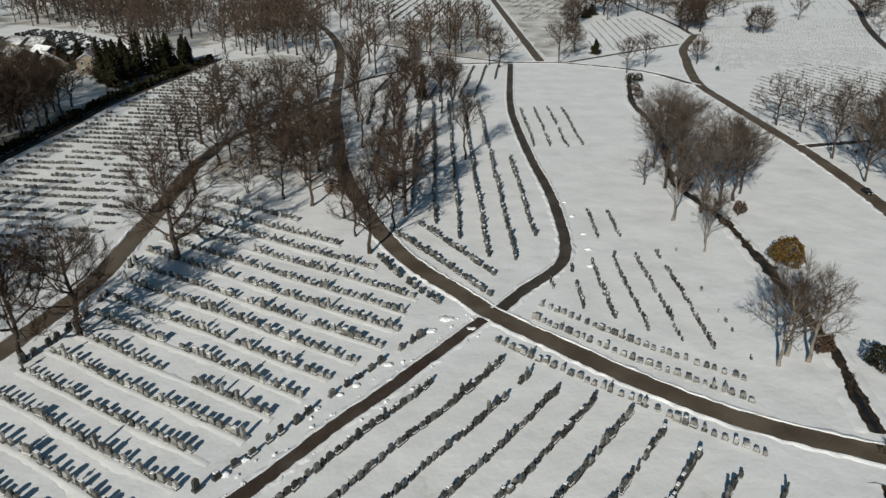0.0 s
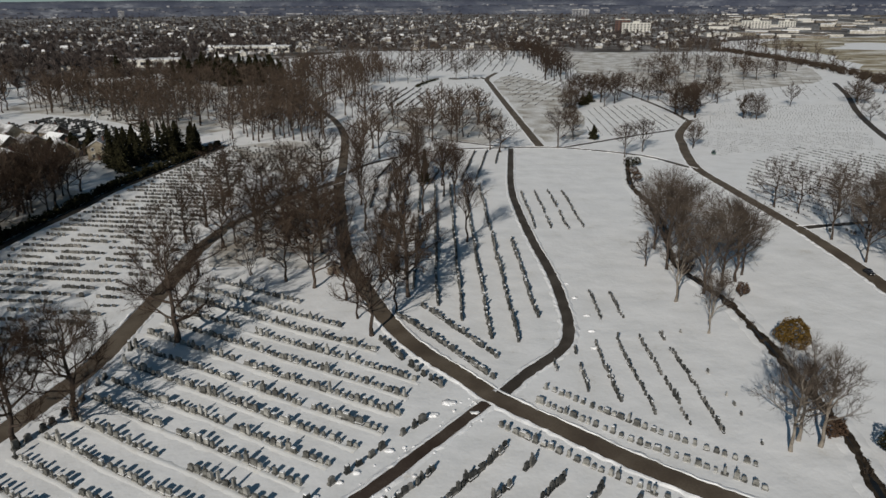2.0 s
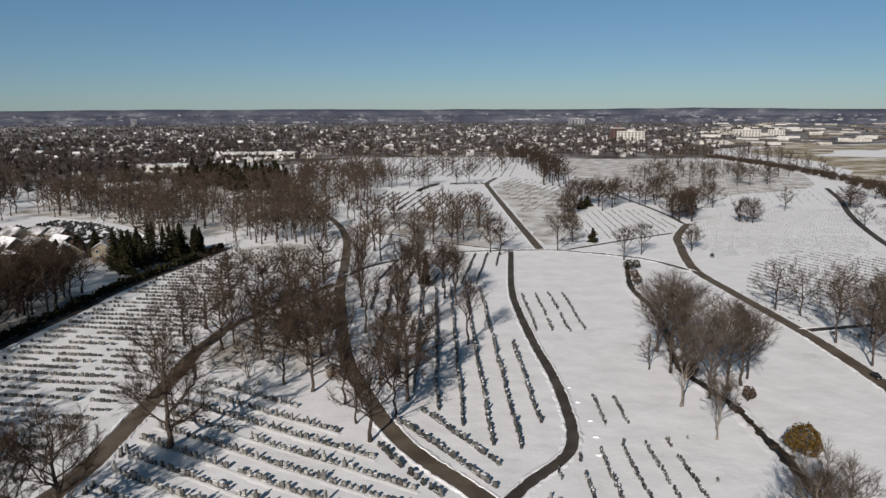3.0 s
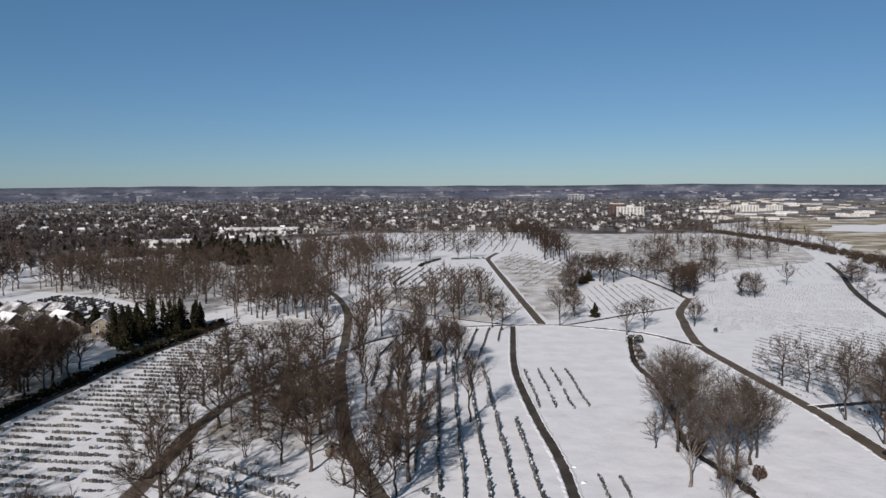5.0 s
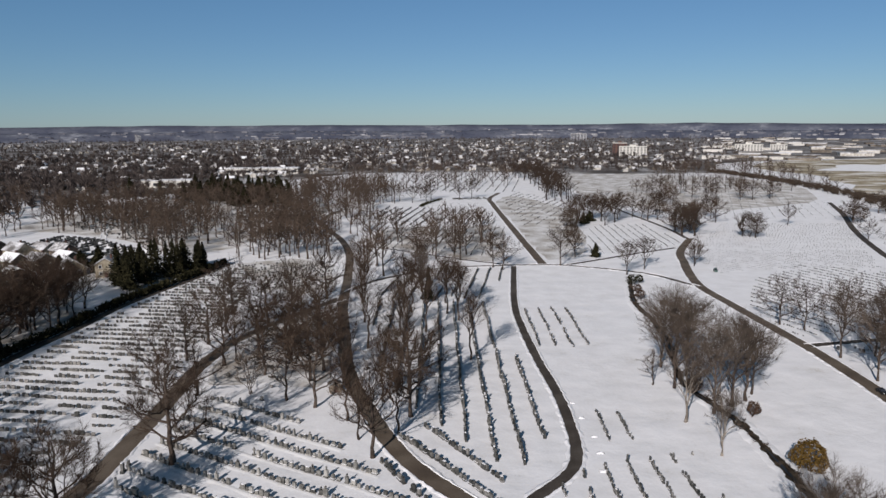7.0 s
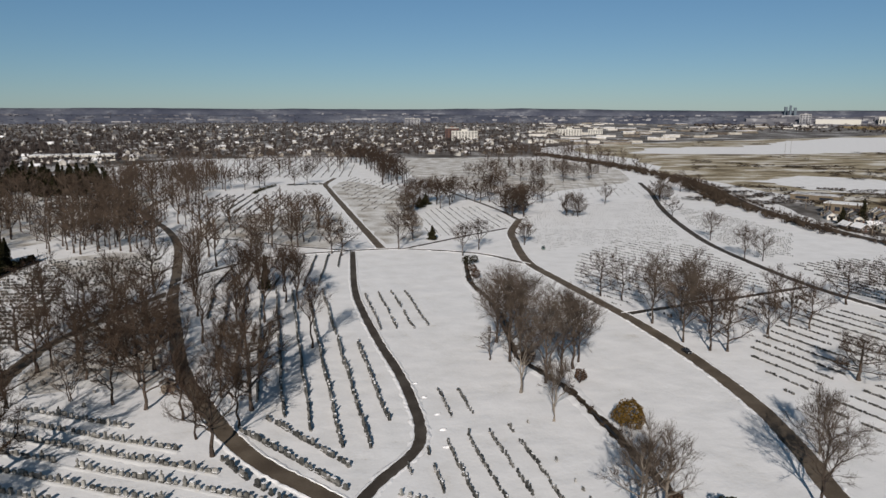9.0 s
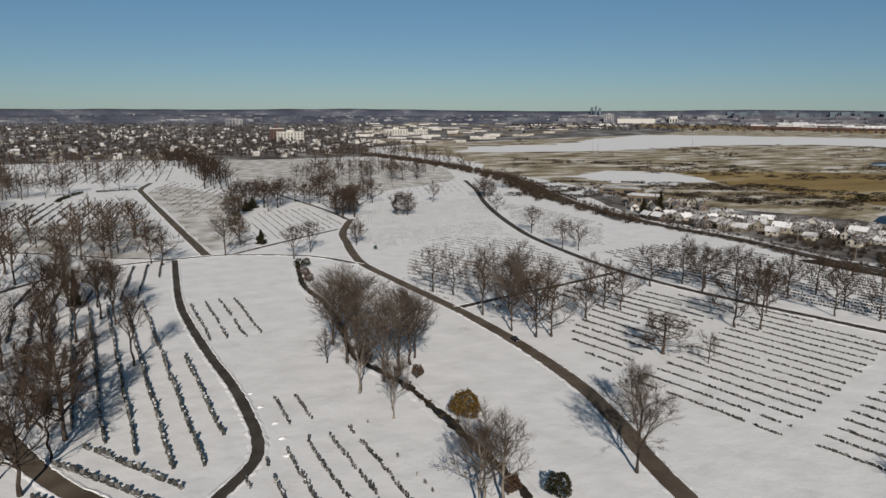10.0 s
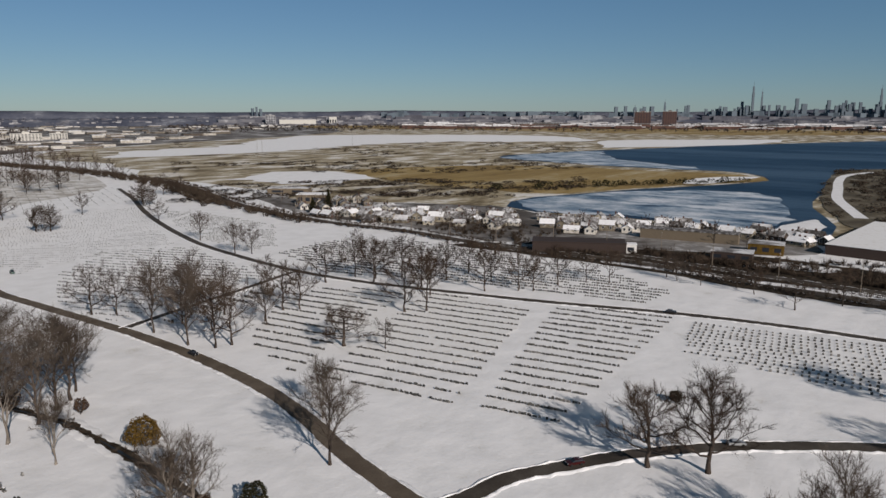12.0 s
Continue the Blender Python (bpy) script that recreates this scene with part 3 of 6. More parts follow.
for kind, w, h, d in KINDS:
    holder = new("headstone")
    t = part("tablet", prism([(x, z + 0.28) for x, z in profile(kind, w, h)], -d / 2, d / 2), GRANITE, holder)
    b = part("base", box(-w * 0.62, -d / 2 - 0.13, -0.15, w * 0.62, d / 2 + 0.13, 0.28, 0.03), GRANITE, holder)
    pale_t, pale_b = t.data.copy(), b.data.copy()
    for me in (pale_t, pale_b):
        me.materials[0] = GRANITE_PALE
    stone_data.append((t.data, b.data, pale_t, pale_b))
    for o in (t, b, holder):
        bpy.data.objects.remove(o)
    tablet = shape_of(prism([(x, z + 0.25) for x, z in profile(kind, w, h)], -d / 2, d / 2))
    foot = shape_of(box(-w * 0.62, -d / 2 - 0.13, -0.1, w * 0.62, d / 2 + 0.13, 0.28))
    far_shapes += [joined(tablet, foot)] * max(1, ODDS[len(stone_data) - 1] // 3)
    if kind in ("flat", "wave", "round"):
        cap = shape_of(prism([(-w * 0.4, h + 0.2), (w * 0.4, h + 0.2), (w * 0.3, h + 0.31), (-w * 0.3, h + 0.31)], -d / 2 - 0.02, d / 2 + 0.02), 1)
        ledge = shape_of(box(-w * 0.6, -d / 2 - 0.12, 0.27, w * 0.6, d / 2 + 0.12, 0.33), 1)
        far_shapes += [joined(tablet, foot, cap), joined(tablet, foot, ledge)] * max(1, ODDS[len(stone_data) - 1] // 8)
LOW_SHAPES = [shape_of(prism([(-0.5, -0.1), (0.5, -0.1), (0.5, 0.75), (0.35, 0.95), (-0.35, 0.95), (-0.5, 0.75)], -0.15, 0.15)), shape_of(box(-0.55, -0.16, -0.1, 0.55, 0.16, 0.8))]

stone_places, worn_rows = [], []


def stones_on(line, pitch, keep, rng, size=1.0, gap=0.05, far=False, pale=False, even=False):
    """Headstones along a line, facing across it, with gaps and uneven steps."""
    seg = np.linalg.norm(np.diff(line, axis=0), axis=1)
    run = np.concatenate([[0], np.cumsum(seg)])
    s, skip = (0.0 if even else rng.uniform(0, pitch)), 0
    while s < run[-1]:
        if skip > 0:
            skip -= 1
        elif rng.random() < gap:
            skip = rng.randint(1, 3)
        elif rng.random() < keep:
            x, y = np.interp(s, run, line[:, 0]), np.interp(s, run, line[:, 1])
            i = min(int(np.searchsorted(run, s)), len(line) - 1) or 1
            a = math.atan2(*(line[i] - line[i - 1])[::-1])
            k = size * rng.uniform(0.85, 1.15)
            stone_places.append((x + rng.uniform(-0.16, 0.16), y + rng.uniform(-0.16, 0.16), 0.0, a + rng.uniform(-0.14, 0.14), k * rng.uniform(0.85, 1.05), k * (1.15 if pale else 1.0), k * rng.uniform(0.75, 1.2) * (0.92 if pale else 0.95), far, pale))
        s += pitch * (rng.uniform(0.97, 1.03) if even else rng.uniform(0.82, 1.2))


def field(poly, angle, spacing, phase, pitch, keep, seed, size=1.0, aisles=(), far=False, gap=0.05, pale=False, even=False):
    """Straight rows clipped to an outline. aisles: (where along the row, width)."""
    rng = random.Random(seed)
    d = np.array([math.cos(radians(angle)), math.sin(radians(angle))])
    n = np.array([-d[1], d[0]])
    p = np.array(poly, float)
    lo, hi = (p @ n).min(), (p @ n).max()
    k0 = math.ceil((lo - phase) / spacing)
    for k in range(k0, k0 + int((hi - lo) / spacing) + 2):
        off = phase + k * spacing
        pieces, run = [], []
        for s in np.arange((p @ d).min(), (p @ d).max(), 1.0):
            q = d * s + n * (off + 0.12 * math.sin(s * 0.21 + k))
            free = inside(poly, *q) and not any(abs(s - a) < w / 2 for a, w in aisles)
            if free:
                run.append(q)
            if (not free) and run:
                pieces.append(run)
                run = []
        if run:
            pieces.append(run)
        for r in pieces:
            if len(r) > 2:
                stones_on(np.array(r), pitch, keep, rng, size, gap, far, pale, even)
                if pale:
                    worn_rows.append(np.array(r))


def line_of(points, pitch, keep, seed, size=1.0, gap=0.05, far=False, pale=False):
    stones_on(spline(points, 2.0), pitch, keep, random.Random(seed), size, gap, far, pale)


# rows between the shaded road and the lane
field([(-56, 150), (-42, 150), (-17, 122), (-4, 104), (-8, 90), (-20, 75), (-30, 60), (-37, 45), (-39, 26), (-75, 40), (-64, 75), (-57, 95), (-57, 120)], -30, 5.07, 37.3, 1.30, 0.97, 31, 0.86, gap=0.015, aisles=((-1.5, 1.5), (-34, 1.8)), pale=True)
# curved rows below the main road
LOWER = [(-30, -20), (-30, 40), (-26, 50), (-5, 77), (5.5, 88.5), (24, 74.8), (40.5, 60.5), (43.5, 50), (42, 30), (44, -20)]
base_line = spline(R_LANE, 1.5)
for k in range(1, 19):
    shifted = base_line + np.array([0.79, -0.613]) * (3.9 + 4.93 * (k - 1))
    ok = [q for q in shifted if inside(LOWER, *q)]
    if len(ok) > 3:
        stones_on(np.array(ok), 1.10, 0.99, random.Random(40 + k), 0.84, 0.006)
line_of([(-28.5, 60), (-22, 68), (-14, 79), (-3, 93)], 2.4, 0.9, 60, 1.05)
line_of([(-12.5, 120), (-7, 111), (-0.5, 102)], 1.7, 0.9, 61)
line_of([(-63, 80), (-58, 98), (-57.5, 123)], 2.1, 0.85, 62, 1.05)
line_of([(16, 102), (30, 90), (44, 80)], 1.3, 1.0, 63, 0.7, 0.01, pale=True)
line_of([(14.5, 97.6), (28.5, 85.8), (42, 76)], 1.3, 1.0, 64, 0.7, 0.01, pale=True)
line_of([(7.8, 91.2), (23.5, 78), (40, 65.2)], 1.3, 1.0, 65, 0.72, 0.01, pale=True)
field([(17.5, 111), (25, 119), (44, 123), (44, 91), (41, 88), (27, 97), (20.5, 102)], 90, 4.38, -18.9, 1.05, 0.97, 66, 0.62, gap=0.015)
field([(30, 144), (37, 142), (37, 128), (30, 128)], 90, 4.4, -31, 1.1, 0.92, 67, 0.62)
field([(23.5, 227), (43, 229), (43, 194), (38, 187), (24.5, 187)], 90, 4.5, -25, 1.15, 0.93, 68, 0.66)
line_of([(44.8, 123.3), (44.4, 111.8), (44.8, 101.8), (45.2, 93.2), (45.0, 85.0)], 2.6, 0.7, 98, 0.5, 0.1, pale=True)
line_of([(-10, 131), (0, 117), (8, 105)], 1.25, 0.98, 69, 0.85, 0.01)
line_of([(-5.5, 136), (2, 124), (9.5, 112)], 1.25, 0.96, 70, 0.85, 0.02)
field([(-22, 200), (-16, 160), (-4, 138), (10, 117), (14, 118), (20, 133), (18, 178), (14, 188), (14, 236), (-26, 236)], 91, 5.0, -5.6, 0.84, 0.98, 71, 0.84, gap=0.01)
field([(-27, 240), (14, 240), (24, 294), (-14, 294), (-20, 280)], 82.5, 5.0, -4.0, 0.9, 0.97, 72, 0.95, far=True)
# the long field by the shaded road
field([(-111, 172), (-107, 235), (-97, 292), (-84, 296), (-70, 240), (-68, 200), (-67, 150), (-69, 128), (-72, 112), (-98, 118), (-113, 140)], -7, 4.3, 1.0, 1.18, 0.96, 73, 0.86, aisles=((-93, 1.4),), far=True)
field([(-94, 305), (-50, 310), (-45, 260), (-60, 240), (-70, 260)], 40, 4.2, 1.0, 1.4, 0.75, 74, 0.8, far=True)
field([(-60, 232), (-46, 228), (-38, 205), (-34, 168), (-42, 155), (-54, 158)], -30, 5.0, 0, 1.5, 0.5, 75, 0.9, far=True)
# the open slope between the two long roads
field([(103.5, 122), (178, 150), (168, 176), (150, 180), (112, 150)], -79.5, 5.2, 1.0, 0.60, 0.99, 76, 0.53, gap=0.008, far=True)
field([(104, 116), (112.5, 82), (186, 106), (182, 145)], -79.5, 5.2, 1.0, 0.60, 0.99, 94, 0.53, gap=0.008, far=True)
field([(113, 77), (117.5, 60), (202, 67), (196, 94), (189, 101)], -79.5, 5.2, 2.0, 0.60, 0.99, 77, 0.53, gap=0.008, far=True)
field([(173, 55), (202, 62), (211, 16), (209, -20), (168, -20)], -79.5, 2.7, 0.0, 1.7, 1.0, 78, 0.55, far=True, gap=0.01, even=True)
field([(183, 192), (198, 146), (208, 95), (212, 80), (232, 78), (246, 105), (251, 165), (254, 205), (230, 240), (196, 238)], -79.5, 3.8, 0.0, 0.8, 0.98, 79, 0.52, far=True)
field([(105, 180), (150, 180), (160, 185), (175, 198), (145, 192), (100, 184)], -79.5, 5.2, 1.0, 1.4, 0.8, 80, 0.85, far=True)
field([(99, 195), (140, 201), (168, 207), (172, 240), (180, 285), (150, 300), (118, 270), (101, 235)], -68, 4.4, 0.0, 0.8, 0.95, 81, 0.40, aisles=((-215, 3),), far=True)
field([(110, 282), (125, 290), (182, 292), (200, 335), (122, 338), (111, 315)], -58, 3.6, 0.0, 0.95, 0.9, 93, 0.29, far=True)
field([(124, 342), (203, 338), (215, 365), (240, 425), (165, 430), (132, 365), (112, 330)], -20, 3.8, 0.0, 1.5, 0.85, 82, 0.30, far=True)
field([(190, 250), (206, 250), (246, 300), (250, 370), (238, 395), (212, 340), (196, 290)], -60, 3.8, 0.0, 0.9, 0.95, 83, 0.38, aisles=((-140, 3), (-200, 3)), far=True)
field([(80, 405), (66, 330), (86, 326), (108, 345), (120, 358), (119, 425), (92, 426)], 87, 4.3, 0.0, 0.9, 0.95, 84, 0.48, far=True)
field([(-48, 489), (-30, 420), (31, 430), (26, 503), (-47, 523)], 82, 5.5, 0.0, 1.4, 0.9, 85, 1.0, far=True)
field([(-40, 350), (-5, 335), (28, 312), (33, 415), (-36, 410)], 82, 5.0, 0.0, 1.8, 0.6, 86, 0.85, far=True)
field([(-228, 352), (-214, 388), (-190, 378), (-150, 342), (-137, 318), (-140, 306), (-160, 303), (-200, 320)], 77, 4.6, 0.0, 1.15, 0.96, 87, 1.15, far=True)
field([(-235, 430), (-160, 360), (-140, 380), (-170, 500), (-240, 520)], 35, 6.0, 0.0, 1.6, 0.7, 88, 1.1, far=True)
field([(-150, 470), (-70, 420), (-90, 540), (-180, 640)], 60, 6.0, 0.0, 1.7, 0.6, 89, 1.0, far=True)
field([(140, 450), (250, 450), (285, 520), (310, 700), (160, 700)], 70, 6.0, 0.0, 2.2, 0.6, 90, 0.5, far=True)
field([(45, 420), (80, 440), (95, 560), (60, 640), (42, 560)], 70, 6.0, 0.0, 2.0, 0.7, 91, 0.8, far=True)
field([(-40, 640), (60, 640), (90, 880), (-20, 880)], 82, 8.0, 0.0, 2.0, 0.7, 92, 1.0, far=True)

cap_data = {}
for k, (kind, w, h, d) in enumerate(KINDS):
    if kind in ("flat", "wave", "round"):
        c = part("snow_cap", prism([(-w * 0.42, h + 0.26), (w * 0.42, h + 0.26), (w * 0.36, h + 0.34), (-w * 0.36, h + 0.34)], -d / 2 - 0.01, d / 2 + 0.01), BANK, None)
        cap_data[k] = c.data
        bpy.data.objects.remove(c)
# the nearest 300 stones stand singly, the others as a whole
stone_places.sort(key=lambda q: q[0] ** 2 + (q[1] - 28) ** 2)
single, rest = stone_places[:300], stone_places[300:]
pick = random.Random(95)
for x, y, z, a, sx, sy, sz, _, pale in single:
    k = pick.choices(range(len(KINDS)), ODDS)[0]
    holder = tagged(new("headstone"), STONE_LABELS[KINDS[k][0]] + ", standing in snow", "headstone", "headstones in rows")
    holder.matrix_basis = Matrix.LocRotScale((x, y, z), Euler((pick.uniform(-0.03, 0.03), pick.uniform(-0.02, 0.02), a)), (sx, sy, sz))
    again("tablet", stone_data[k][2 if pale else 0], holder)
    again("base", stone_data[k][3 if pale else 1], holder)
    if KINDS[k][0] in ("flat", "wave", "round") and pick.random() < (0.5 if pale else 0.3):
        again("snow_cap", cap_data[k], holder, label="thin cap of snow")
rng = random.Random(96)
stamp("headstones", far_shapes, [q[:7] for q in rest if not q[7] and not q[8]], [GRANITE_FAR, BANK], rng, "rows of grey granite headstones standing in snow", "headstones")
stamp("headstones", far_shapes, [q[:7] for q in rest if q[8]], [GRANITE_PALE_FAR, BANK], rng, "rows of pale weathered headstones standing in snow", "headstones")
# snow worn and dirtied along the fronts of the pale rows
wear = random.Random(97)
v_all, f_all = [], []
for r in worn_rows:
    cross = [[(-1.3 - wear.uniform(0, 0.6), -0.16), (-0.8, 0.03), (-0.3, 0.03), (0.3 + wear.uniform(-0.2, 0.3), -0.16)] for _ in r]
    v, f = ribbon(r, cross)
    f_all += [tuple(i + len(v_all) for i in q[::-1]) for q in f]
    v_all += v
tagged(build("worn_snow", v_all, f_all, WORN, smooth=True), "worn yellowish snow along rows of headstones", "snow", "", "structure")
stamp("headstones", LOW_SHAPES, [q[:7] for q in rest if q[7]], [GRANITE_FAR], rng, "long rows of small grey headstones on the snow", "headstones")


# ---------------------------------------------------------------- bare trees
def tube(segs):
    """Tapered tubes, as vertices and faces. segs: (from, to, radius, radius, number of sides)."""
    v, f = [], []
    for a, b, ra, rb, k in segs:
        a, b = np.asarray(a), np.asarray(b)
        d = b - a
        d = d / (np.linalg.norm(d) + 1e-9)
        u = np.cross(d, (0.31, 0.17, 0.93))
        u /= np.linalg.norm(u) + 1e-9
        w = np.cross(d, u)
        i0 = len(v)
        ring = [(math.cos(2 * math.pi * j / k), math.sin(2 * math.pi * j / k)) for j in range(k)]
        v += [a + ra * (c * u + s * w) for c, s in ring]
        if rb < 0.004:
            v.append(b)
            f += [(i0 + j, i0 + (j + 1) % k, i0 + k) for j in range(k)]
        else:
            v += [b + rb * (c * u + s * w) for c, s in ring]
            f += [(i0 + j, i0 + (j + 1) % k, i0 + k + (j + 1) % k, i0 + k + j) for j in range(k)]
    return v, f


def bough(rng, start, heading, length, r0, r1, steps, bend, lift):
    """A crooked run of points."""
    pts, p, d = [np.array(start, float)], np.array(start, float), np.array(heading, float)
    d /= np.linalg.norm(d)
    for _ in range(steps):
        d = d + np.array([rng.gauss(0, bend), rng.gauss(0, bend), rng.gauss(0, bend * 0.7) + lift])
        d /= np.linalg.norm(d)
        p = p + d * length / steps
        pts.append(p)
    radii = np.linspace(r0, r1, steps + 1)
    return pts, radii


def sweep(rng, p0, p1, p2, r0, r1, steps, stray):
    """A curved run of points from p0 to p2, drawn towards p1, with small kinks."""
    pts = []
    for i in range(steps + 1):
        u = i / steps
        p = p0 * (1 - u) ** 2 + 2 * p1 * u * (1 - u) + p2 * u * u
        pts.append(p + (np.array([rng.gauss(0, stray), rng.gauss(0, stray), rng.gauss(0, stray * 0.6)]) if 0 < i else 0))
    return pts, np.linspace(1, 0, steps + 1) ** 0.8 * (r0 - r1) + r1


def grow(seed, height, clear, spread, arch, trunk_r, limbs, subs, twigs, sprays, forks=1, thick=0.022):
    """A bare tree: wood (trunk and limbs) and crown (branches and twigs). arch: 0 for limbs that leave the trunk flat, 1 for steep ones."""
    rng = random.Random(seed)
    wood, fine = [], []

    def lay(store, pts, radii, k):
        for i in range(len(pts) - 1):
            store.append((pts[i], pts[i + 1], radii[i], radii[i + 1], k))

    def dress(lp, lr, ln, first):
        n = len(lp) - 1
        for s in range(subs):
            t = first + (0.99 - first) * (s + rng.random()) / subs
            kk = min(int(t * n), n - 1)
            b0 = lp[kk] + (lp[kk + 1] - lp[kk]) * (t * n - kk)
            d = lp[kk + 1] - lp[kk]
            d = d / np.linalg.norm(d) + np.array([rng.gauss(0, 0.62), rng.gauss(0, 0.62), rng.gauss(0.12, 0.4)])
            bl = ln * (0.66 - 0.36 * t) * rng.uniform(0.6, 1.25)
            bp, br = bough(rng, b0, d, bl, max(thick * 1.6, lr[kk] * 0.5), thick, 3, 0.24, 0.07)
            lay(fine, bp, br, 3)
            for w in range(twigs):
                t2 = 0.2 + 0.8 * (w + rng.random()) / twigs
                k2 = min(int(t2 * 3), 2)
                c0 = bp[k2] + (bp[k2 + 1] - bp[k2]) * (t2 * 3 - k2)
                d2 = bp[k2 + 1] - bp[k2]
                d2 = d2 / np.linalg.norm(d2) + np.array([rng.gauss(0, 0.6), rng.gauss(0, 0.6), rng.gauss(0.2, 0.4)])
                d2 = d2 / np.linalg.norm(d2)
                tl = rng.uniform(1.0, 2.4) * height / 18
                c1 = c0 + d2 * tl
                fine.append((c0, c1, thick * 0.9, 0.0, 3))
                for _ in range(sprays):
                    e0 = c0 + (c1 - c0) * rng.uniform(0.15, 0.9)
                    d3 = d2 + np.array([rng.gauss(0, 0.55), rng.gauss(0, 0.55), rng.gauss(0.12, 0.4)])
                    fine.append((e0, e0 + d3 / np.linalg.norm(d3) * tl * rng.uniform(0.4, 0.9), thick * 0.7, 0.0, 3))

    for j in range(forks):
        a0 = 2 * math.pi * j / forks + rng.uniform(0, 1)
        out = np.array([math.cos(a0), math.sin(a0), 0])
        split = forks > 1
        base = out * 0.25 * split + np.array([0, 0, -0.2])
        top = out * spread * (0.42 if split else rng.uniform(0.0, 0.14)) + np.array([0, 0, height * rng.uniform(0.9, 0.98)])
        tp, tr = sweep(rng, base, base * 0.6 + np.array([0, 0, height * 0.45]), top, trunk_r / forks ** 0.4, trunk_r * 0.12, 8, height * 0.012)
        tr[0] *= 1.4
        lay(wood, tp, tr, 6)
        dress(tp[4:], tr[4:], height * 0.34, 0.15)
        count = limbs if not split else max(4, int(limbs * 1.6 / forks))
        for i in range(count):
            u = (i + rng.random()) / count
            zt = clear + (0.74 - clear) * u
            q = zt / 0.95 * 8
            k = min(int(q), 7)
            start = tp[k] + (tp[k + 1] - tp[k]) * (q - k)
            a = i * 2.4 + rng.uniform(-0.5, 0.5) if not split else a0 + rng.gauss(0, 1.2)
            low = clear + 0.14 + 0.26 * arch
            tz = low + (1.0 - low) * min(1.0, u ** 0.85 * rng.uniform(0.75, 1.1))
            mid = clear + 0.26
            e = max(0.0, (tz - mid) / (1.02 - mid))
            reach = spread * math.sqrt(max(0.10, 1 - e * e)) * rng.uniform(0.72, 1.12)
            tip = np.array([start[0] * 0.6 + reach * math.cos(a), start[1] * 0.6 + reach * math.sin(a), tz * height])
            bend = start + (tip - start) * np.array([0.72 - 0.42 * arch, 0.72 - 0.42 * arch, 0.22 + 0.36 * arch])
            ln = float(np.linalg.norm(tip - start))
            lp, lr = sweep(rng, start, bend, tip, tr[k] * rng.uniform(0.5, 0.72), thick * 1.3, 6, ln * 0.022)
            lay(wood, lp, lr, 4)
            dress(lp, lr, ln, 0.22)
    return tube(wood), tube(fine)


def stand_shape(seed, light):
    """A lighter bare tree of unit height, for woods seen from afar; light: with fewer branches still."""
    rng = random.Random(seed)
    h = 18.0
    limbs, subs, twigs, sprays, thick = (5, 2, 2, 2, 0.15) if light else (7, 3, 3, 2, 0.10)
    (wv, wf), (cv, cf) = grow(seed, h, rng.uniform(0.18, 0.30), rng.uniform(6.2, 7.6), rng.uniform(0.3, 0.8), 0.36, limbs, subs, twigs, sprays, 1, thick)
    v = np.concatenate([np.array(wv), np.array(cv)]) / h
    return v, wf + [tuple(i + len(wv) for i in q) for q in cf], [0] * len(wf) + [1] * len(cf)


TREE_FORMS = {
    # name: variants of (height, clear part of the trunk, spread, arch of the limbs, trunk radius, limbs, branches, twigs, sprays, stems, twig radius)
    "oak": [(18, 0.18, 8.4, 0.15, 0.48, 12, 8, 7, 10, 1, 0.031), (17, 0.20, 8.8, 0.05, 0.52, 12, 8, 7, 10, 1, 0.031), (18, 0.17, 8.0, 0.35, 0.46, 13, 8, 7, 10, 1, 0.031)],
    "elm": [(20, 0.16, 8.0, 0.85, 0.34, 12, 8, 7, 7, 1, 0.026), (20, 0.15, 7.4, 1.0, 0.32, 13, 8, 7, 7, 1, 0.026), (19, 0.20, 8.0, 0.7, 0.32, 12, 8, 7, 7, 1, 0.026)],
    "fork": [(15, 0.30, 5.0, 0.8, 0.34, 8, 7, 6, 8, 2, 0.026), (14, 0.26, 4.8, 0.9, 0.30, 8, 6, 6, 8, 3, 0.026)],
    "tall": [(20, 0.28, 5.6, 0.8, 0.34, 10, 7, 6, 5, 1, 0.027), (19, 0.32, 6.0, 0.65, 0.36, 10, 7, 6, 5, 1, 0.027), (21, 0.26, 5.2, 0.9, 0.34, 10, 7, 6, 5, 1, 0.027)],
    "broad": [(17, 0.16, 8.6, 0.2, 0.46, 11, 7, 6, 4, 1, 0.038), (16, 0.18, 8.4, 0.4, 0.44, 11, 7, 6, 4, 1, 0.038), (18, 0.20, 7.8, 0.6, 0.42, 11, 7, 6, 4, 1, 0.038)],
    "mid": [(16, 0.16, 7.4, 0.55, 0.29, 10, 6, 6, 6, 1, 0.035), (15, 0.20, 7.0, 0.8, 0.28, 10, 6, 6, 6, 1, 0.035), (14, 0.15, 7.2, 0.3, 0.29, 10, 6, 6, 6, 1, 0.035)],
    "ash": [(14, 0.32, 5.6, 0.6, 0.34, 10, 8, 7, 6, 1, 0.021), (14, 0.30, 6.0, 0.4, 0.32, 10, 8, 7, 6, 1, 0.021)],
    "small": [(8, 0.20, 3.6, 0.5, 0.15, 8, 6, 5, 3, 1, 0.024), (7, 0.12, 3.4, 0.8, 0.12, 7, 6, 5, 3, 3, 0.024)],
}
TREE_WORDS = {"oak": "bare tree with a broad twiggy crown", "elm": "tall bare tree with upswept branches", "fork": "bare tree forking into pale stems", "tall": "tall bare tree with high crown", "mid": "bare winter tree with brown twigs", "broad": "broad bare tree with low limbs", "ash": "bare tree with pale trunk and fine twigs", "small": "small bare tree with thin twigs"}
tree_parts = {}
